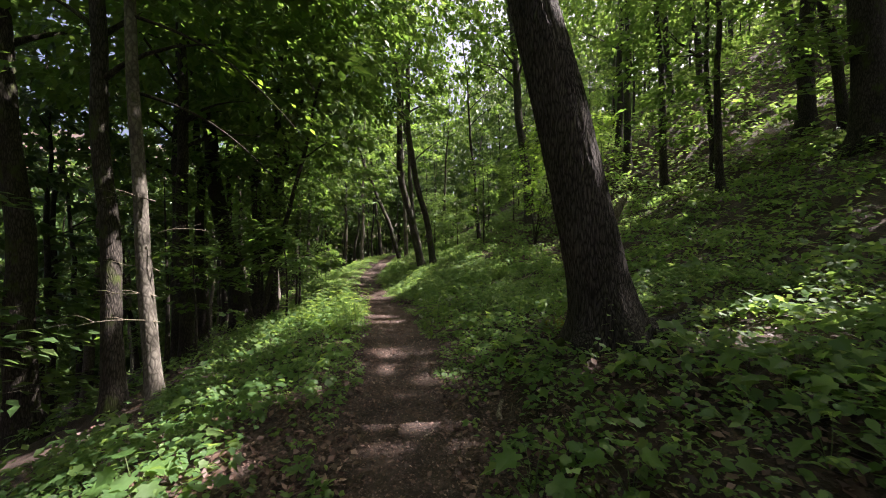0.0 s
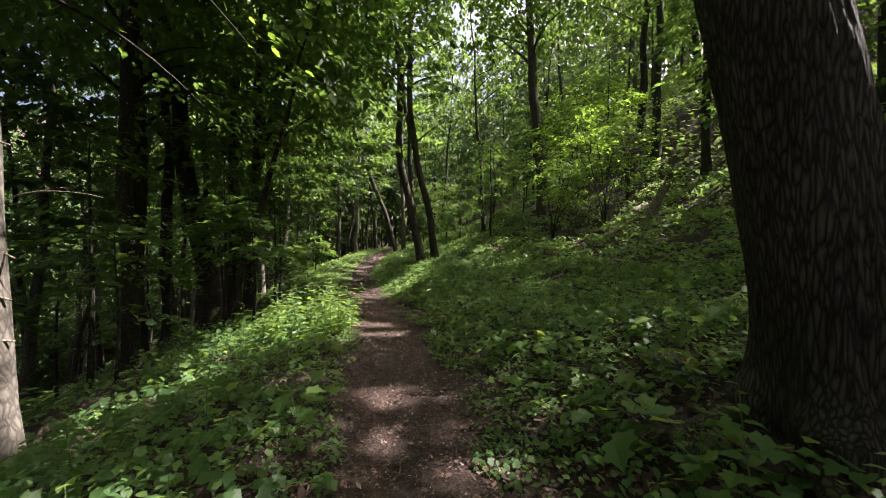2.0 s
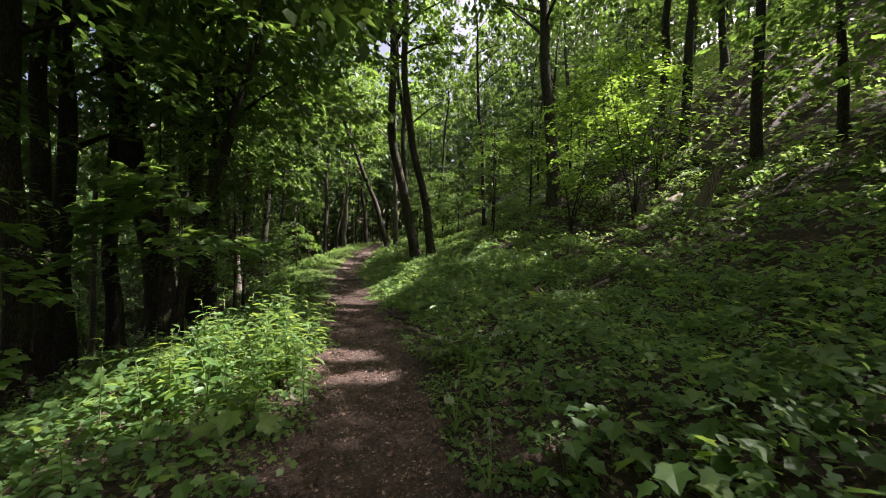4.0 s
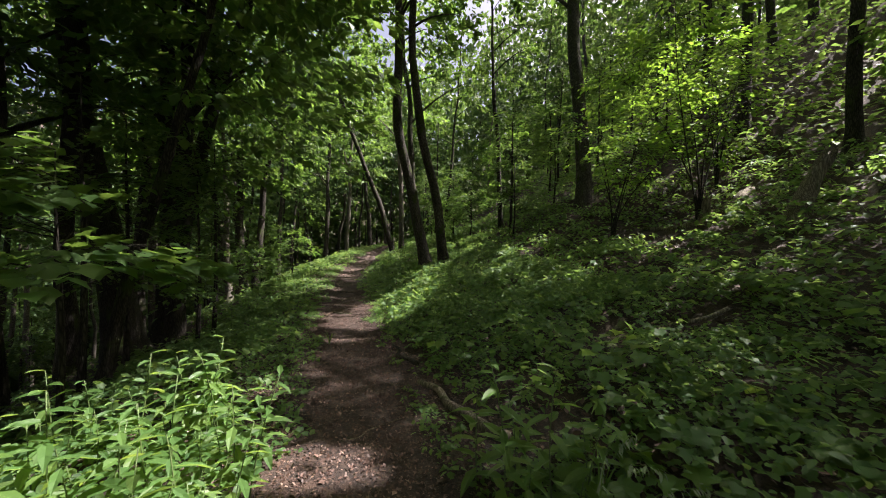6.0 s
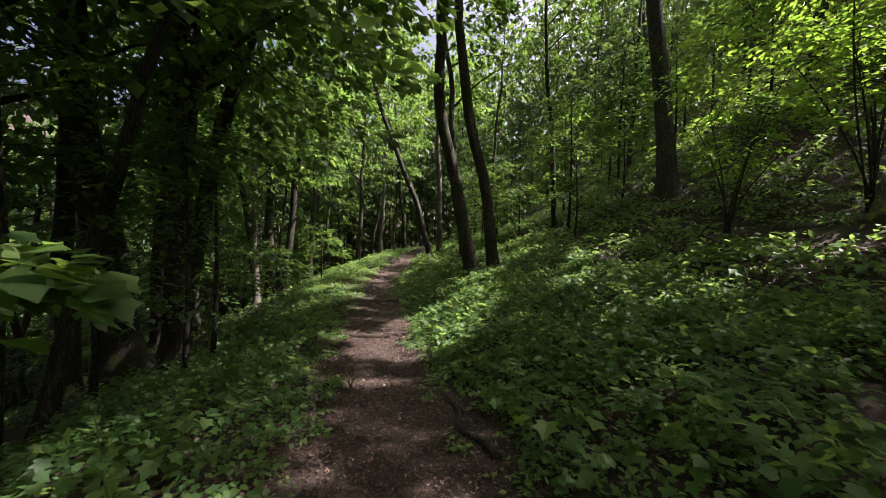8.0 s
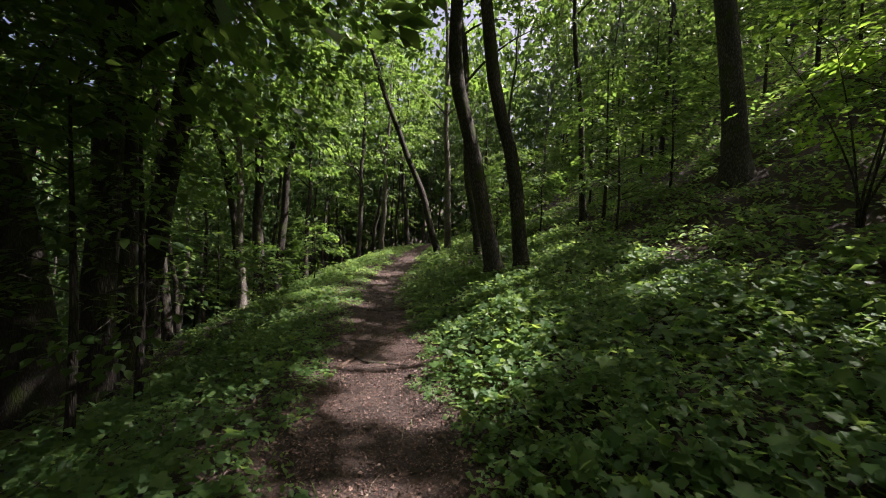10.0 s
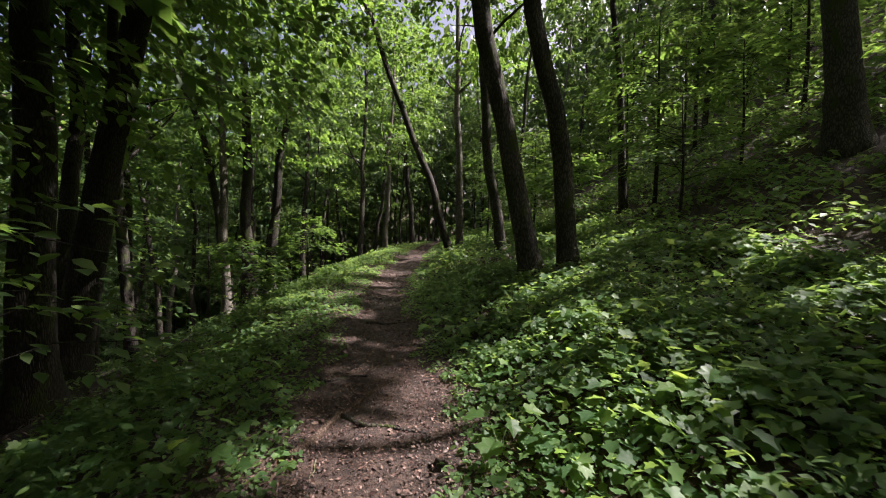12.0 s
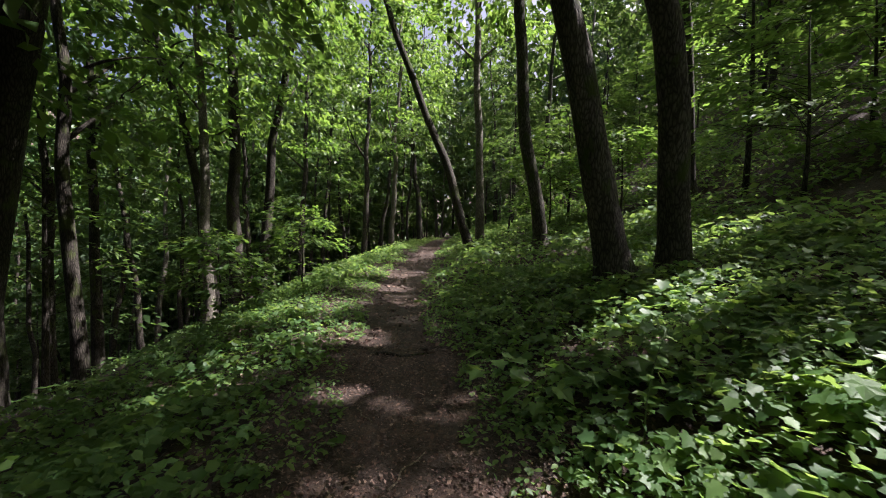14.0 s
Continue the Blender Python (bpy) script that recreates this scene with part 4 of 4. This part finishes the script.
# ---- single plants along the path ----
def leaf_part_mesh(kind, size):
    v, f = SHAPES[kind]
    m = bpy.data.meshes.new("leaf")
    m.from_pydata((v * size).tolist(), [], f.tolist())
    m.materials.append(LEAF_HERB)
    return m


LOBED_LEAF, OVAL_LEAF, NARROW_LEAF = leaf_part_mesh("maple", 0.13), leaf_part_mesh("oval", 0.10), leaf_part_mesh("narrow", 0.17)


def herb(kind, seed):
    thing = new("herb_plant")
    rng = np.random.default_rng(seed)
    if kind == "rosette":
        for i in range(6):
            a, h, out = i * 1.05 + rng.normal(0, 0.2), rng.uniform(0.1, 0.3), rng.uniform(0.06, 0.17)
            tip = np.array([math.cos(a) * out, math.sin(a) * out, h])
            g = Geo()
            g.tube([(0, 0, -0.02), tip * np.array([0.4, 0.4, 0.6]), tip], [0.003, 0.002, 0.0015], 4)
            part("stem", g.mesh("stem", STEM), thing)
            lf = part("leaf", LOBED_LEAF, thing)
            lf.location, lf.rotation_euler = tip, (rng.normal(-0.15, 0.15), rng.normal(0, 0.2), a - 1.57)
            k = rng.uniform(0.7, 1.2)
            lf.scale = (k, k, k)
        return tagged(thing, "low seedling with a spread of lobed green leaves", "plant", "plants along the path")
    tall = rng.uniform(0.45, 0.7)
    g = Geo()
    u = np.linspace(0, 1, 6)
    g.tube(np.stack([0.05 * u ** 2, 0.03 * np.sin(3 * u), tall * u - 0.02], -1), 0.005 * (1 - 0.6 * u), 5)
    part("stem", g.mesh("stem", STEM), thing)
    for i in range(14):
        k = 0.25 + 0.75 * i / 13
        a = i * 2.4
        lf = part("leaf", NARROW_LEAF if kind == "tall" else OVAL_LEAF, thing)
        lf.location = (0.05 * k * k, 0.03 * math.sin(3 * k), tall * k - 0.02)
        lf.rotation_euler = (rng.normal(0.1, 0.2), rng.normal(0, 0.2), a)
        q = rng.uniform(0.8, 1.2) * (1.15 - 0.5 * k)
        lf.scale = (q, q, q)
    return tagged(thing, "upright green herb with narrow leaves up its stem" if kind == "tall" else "leafy green herb with oval leaves up its stem", "plant", "plants along the path")


def herbs():
    rng = np.random.default_rng(12)
    models = [herb("rosette", 1), herb("rosette", 2), herb("tall", 3), herb("tall", 4), herb("leafy", 5), herb("leafy", 6)]
    spots = []
    for i in range(70):
        spots.append((rng.integers(0, 2), rng.uniform(0.8, 3.0), rng.uniform(1.0, 20)))
    for i in range(30):
        spots.append((rng.integers(0, 2), -rng.uniform(0.8, 2.4), rng.uniform(2.0, 20)))
    for i in range(85):
        spots.append((rng.integers(2, 4), -rng.uniform(0.6, 2.1), rng.uniform(7.4, 9.9)))
    for i in range(12):
        spots.append((rng.integers(2, 4), rng.uniform(0.7, 1.1), rng.uniform(7.4, 9.5)))
    for i in range(34):
        spots.append((rng.integers(4, 6), rng.choice([-1, 1]) * rng.uniform(0.8, 2.6), rng.uniform(2.0, 22)))
    used = set()
    for k, d, y in spots:
        k = int(k)
        x = d + float(path_x(y))
        t = models[k] if k not in used else copy_thing(models[k], Matrix())
        used.add(k)
        t.matrix_basis = pose(x, y, float(ground_z(x, y)), rng.normal(0, 5), rng.normal(0, 5), rng.uniform(0, 360))
        q = rng.uniform(0.75, 1.25)
        t.scale = (q, q, q)


herbs()


# ---- dead wood, roots and stones ----
def lying(name, x0, y0, x1, y1, r0, r1, mat, label, category, seed, sag=0.0, lift=0.6, wobble=0.05, sides=10, lift_end=None):
    """A stick or log laid on the ground from one end to the other."""
    rng = np.random.default_rng(seed)
    n = 14
    u = np.linspace(0, 1, n)
    ln = math.hypot(x1 - x0, y1 - y0)
    off = wobble * ln * (np.sin(u * 5 + rng.random() * 6) + 0.5 * np.sin(u * 11 + rng.random() * 6)) * np.sin(np.pi * np.clip(u, 0.05, 0.95))
    nx, ny = -(y1 - y0) / ln, (x1 - x0) / ln
    px, py = x0 + (x1 - x0) * u + nx * off, y0 + (y1 - y0) * u + ny * off
    rad = r0 + (r1 - r0) * u
    pz = ground_z(px, py) + rad * lift
    if lift_end is not None:
        pz = pz + u * lift_end
    o = np.array([px[0], py[0], float(ground_z(px[0], py[0]))])
    g = Geo()
    g.tube(np.stack([px, py, pz], -1) - o, rad, sides, 0.16, seed)
    ob = new(name, g.mesh(name, mat))
    ob.location = o
    return tagged(ob, label, category)


lying("log", 6.2, 16.0, 7.7, 16.9, 0.15, 0.11, DEADWOOD, "short pale fallen log lying on the slope", "log", 1, wobble=0.02, sides=16)
lying("log", 4.9, 17.2, 5.9, 15.9, 0.055, 0.075, DEADWOOD, "weathered fallen branch among dry leaves", "log", 2, wobble=0.03)
lying("fallen_branch", -0.25, 9.6, -1.0, 11.1, 0.052, 0.035, DEADWOOD, "crooked fallen branch lying at the edge of the path", "branch", 3)
lying("fallen_branch", -1.05, 11.75, -1.5, 13.0, 0.035, 0.022, BARK_DARK, "thin dark stick lying at the edge of the path", "branch", 4)
lying("tree_root", -3.6, 15.9, -3.15, 17.6, 0.036, 0.016, BARK_ROOT, "worn brown root crossing the trodden path", "root", 5, lift=0.3, wobble=0.05)
lying("tree_root", -3.45, 16.6, -2.65, 16.35, 0.026, 0.012, BARK_DARK, "worn dark root lying across the path", "root", 6, lift=0.3)
lying("tree_root", -4.1, 17.2, -3.5, 17.6, 0.025, 0.012, BARK_DARK, "small root showing through the path", "root", 7, lift=0.3)
lying("tree_root", -4.2, 20.0, -3.5, 20.1, 0.028, 0.012, BARK_DARK, "small root showing through the path", "root", 8, lift=0.3)
lying("fallen_branch", 1.0, 10.7, 1.75, 11.9, 0.075, 0.05, BARK_MOSS, "mossy fallen branch in the undergrowth", "branch", 9)
lying("fallen_branch", 1.15, 11.4, 2.6, 11.1, 0.03, 0.022, DEADWOOD, "bare grey stick resting over the undergrowth", "branch", 10, lift_end=0.12)
lying("fallen_branch", -5.2, 7.0, -3.6, 4.3, 0.05, 0.02, DEADWOOD, "grey branch lying down the bank below the path", "branch", 11)
lying("fallen_branch", -4.4, 6.3, -3.1, 7.2, 0.035, 0.015, DEADWOOD, "pale bent stick on the bank", "branch", 12)
lying("fallen_branch", 0.5, 3.35, 0.58, 3.7, 0.026, 0.018, DEADWOOD, "short broken stick beside the path", "branch", 13)
lying("fallen_branch", -6.0, 20.5, -9.6, 22.4, 0.06, 0.03, DEADWOOD, "long pale branch lying along the bank", "branch", 14)


def stump(x, y, r, h, label, mat, seed, tilt=0.0):
    """Broken trunk foot with a splintered top."""
    rng = np.random.default_rng(seed)
    g = Geo()
    u = np.linspace(-0.15, 1, 12)
    g.tube(np.stack([tilt * u * h, 0.05 * h * np.sin(u * 3), u * h], -1), r * (1 + 0.5 * np.exp(-np.clip(u, 0, 1) * 5)) * (1 - 0.25 * np.clip(u, 0, 1)), 14, 0.25, seed)
    for i in range(9):
        a, q = i * 0.7 + rng.normal(0, 0.15), rng.uniform(0.3, 1.1) * r
        foot = np.array([tilt * h + math.cos(a) * r * 0.55, 0.05 * h * math.sin(3) + math.sin(a) * r * 0.55, h - 0.03])
        g.tube([foot, foot + np.array([tilt * q, 0, q]), foot + np.array([1.6 * tilt * q, 0, 1.7 * q])], [0.25 * r, 0.16 * r, 0.02 * r], 5, 0.2, seed + i)
    ob = new("stump", g.mesh("stump", mat))
    ob.location = (x, y, float(ground_z(x, y)))
    return tagged(ob, label, "stump")


stump(5.9, 16.15, 0.12, 0.55, "broken pale stump among the bush stems", DEADWOOD, 21, 0.15)
stump(6.1, 13.9, 0.16, 1.2, "leaning broken trunk with a splintered top on the slope", DEADWOOD, 22, 0.45)
lying("log", 7.1, 13.3, 8.4, 13.7, 0.10, 0.07, BARK_MOSS, "short mossy log lying across the slope", "log", 15, wobble=0.02, sides=14)
lying("log", 6.9, 12.5, 8.2, 12.3, 0.09, 0.07, BARK_MID, "dark weathered log lying on the slope", "log", 16, wobble=0.03, sides=14)


def stone(x, y, size, label, seed):
    bm = bmesh.new()
    bmesh.ops.create_icosphere(bm, subdivisions=4, radius=size)
    for v in bm.verts:
        v.co *= 1 + 0.35 * noise.noise(v.co * (1.6 / size) + Vector((seed, 0, 0))) + 0.08 * noise.noise(v.co * (7 / size))
        v.co.z *= 0.55
    m = bpy.data.meshes.new("stone")
    bm.to_mesh(m)
    bm.free()
    m.polygons.foreach_set("use_smooth", np.ones(len(m.polygons), bool))
    m.materials.append(MOSS)
    ob = new("stone", m)
    ob.location = (x, y, float(ground_z(x, y)) + size * 0.12)
    tagged(ob, label, "stone")


def moss_material():
    m, t, b = material("moss")
    w = coords(t, (1, 1, 1))
    fine = noise_tex(t, w, 120.0, 5.0)
    col = mix(t, ramp(t, noise_tex(t, w, 6.0), (0.42, (0, 0, 0)), (0.58, (1, 1, 1))), (0.12, 0.105, 0.08), ramp(t, fine, (0.3, (0.10, 0.12, 0.012)), (0.7, (0.28, 0.27, 0.03))))
    t.links.new(col, b.inputs["Base Color"])
    b.inputs["Roughness"].default_value = 0.95
    bump(t, b, fine, 0.9, 0.02)
    return m


MOSS = moss_material()
stone(1.5, 5.2, 0.2, "half-buried stone with yellow-green moss", 3.1)


def grass_tuft(x, y, seed, tall=0.55, stalks=2):
    """Tuft of arching blades with drooping seed heads."""
    thing = new("grass_tuft")
    rng = np.random.default_rng(seed)
    for i in range(14 + stalks):
        a = rng.random() * 6.28
        stalk = i >= 14
        ln = tall * (rng.uniform(1.25, 1.5) if stalk else rng.uniform(0.5, 1.0))
        out = rng.uniform(0.25, 0.6) * ln
        u = np.linspace(0, 1, 8)
        pts = np.stack([np.cos(a) * out * u ** 1.8, np.sin(a) * out * u ** 1.8, ln * (u - 0.35 * u ** 3) - 0.02], -1)
        side = np.array([-math.sin(a), math.cos(a), 0.0])
        w = (0.0022 if stalk else 0.006) * (1 - u ** 2.5) + 0.0006
        v = np.concatenate([pts - side * w[:, None], pts + side * w[:, None] + np.array([0, 0, 0.002])])
        m = bpy.data.meshes.new("blade")
        m.from_pydata(v.tolist(), [], [(k, k + 1, k + 9, k + 8) for k in range(7)])
        m.materials.append(LEAF_HERB)
        part("stalk" if stalk else "blade", m, thing)
        if stalk:
            n = 26
            k = rng.uniform(0.62, 1.0, n)
            pl = np.stack([np.interp(k, u, pts[:, c]) for c in range(3)], -1) + rng.normal(0, 0.006, (n, 3))
            sm = leaves_mesh("seed_head", "narrow", pl, rng.uniform(0.03, 0.05, n), a - 1.57 + rng.normal(0, 0.7, n), rng.normal(-0.9, 0.3, n), rng.normal(0, 0.5, n), SEED)
            part("seed_head", sm, thing, "pale drooping seed head")
    thing.location = (x, y, float(ground_z(x, y)))
    return tagged(thing, "tuft of wild grass with pale drooping seed heads", "grass", "grass tufts along the path")


def seed_material():
    m, t, b = material("grass_seed")
    t.links.new(ramp(t, noise_tex(t, coords(t, (1, 1, 1)), 40.0), (0.3, (0.28, 0.34, 0.20)), (0.7, (0.48, 0.50, 0.36))), b.inputs["Base Color"])
    b.inputs["Roughness"].default_value = 0.7
    return m


SEED = seed_material()
grass_tuft(-0.15, 8.3, 1, 0.6, 3)
grass_tuft(0.05, 8.7, 2, 0.5, 2)
grass_tuft(-0.35, 7.3, 3, 0.4, 1)
grass_tuft(-2.6, 13.2, 4, 0.35, 0)
grass_tuft(-0.2, 6.6, 5, 0.4, 1)
grass_tuft(-5.0, 18.6, 6, 0.4, 1)


def twig_on_path(x, y, ln, a, seed):
    lying("fallen_twig", x, y, x + ln * math.cos(a), y + ln * math.sin(a), 0.008, 0.004, DEADWOOD, "thin dry twig lying on the trodden path", "twig", seed, wobble=0.06, sides=6)


rng_twig = np.random.default_rng(8)
for i in range(40):
    ty = rng_twig.uniform(1.5, 21)
    twig_on_path(float(path_x(ty)) + rng_twig.uniform(-0.9, 0.9), ty, rng_twig.uniform(0.12, 0.45), rng_twig.uniform(0, 6.28), 100 + i)


# ---- bare dead twigs on the trunks beside the path ----
def dead_twig(thing, height, angle, length, seed):
    rng = np.random.default_rng(seed)
    u = np.linspace(0, 1, 7)
    g = Geo()
    pts = np.stack([np.cos(angle) * length * u + 0.04 * np.sin(6 * u + seed), np.sin(angle) * length * u + 0.04 * np.cos(5 * u), height + 0.35 * length * u - 0.3 * length * u ** 2], -1)
    g.tube(pts, 0.011 * (1 - 0.8 * u), 5, 0.1, seed)
    for k in (2, 4):
        a = angle + rng.choice([-0.8, 0.8])
        end = pts[k] + 0.35 * length * np.array([math.cos(a), math.sin(a), 0.3])
        g.tube([pts[k], (pts[k] + end) / 2 + np.array([0, 0, 0.02]), end], [0.006, 0.004, 0.002], 4)
    part("dead_twig", g.mesh("dead_twig", DEADWOOD), thing, "bare pale dead twig")


for i, (h, a) in enumerate(((1.7, 3.4), (2.1, 2.8), (1.3, 3.9), (2.7, 0.4), (3.2, 3.1))):
    dead_twig(LEFT_A, h, a, 0.7 + 0.15 * (i % 3), i)
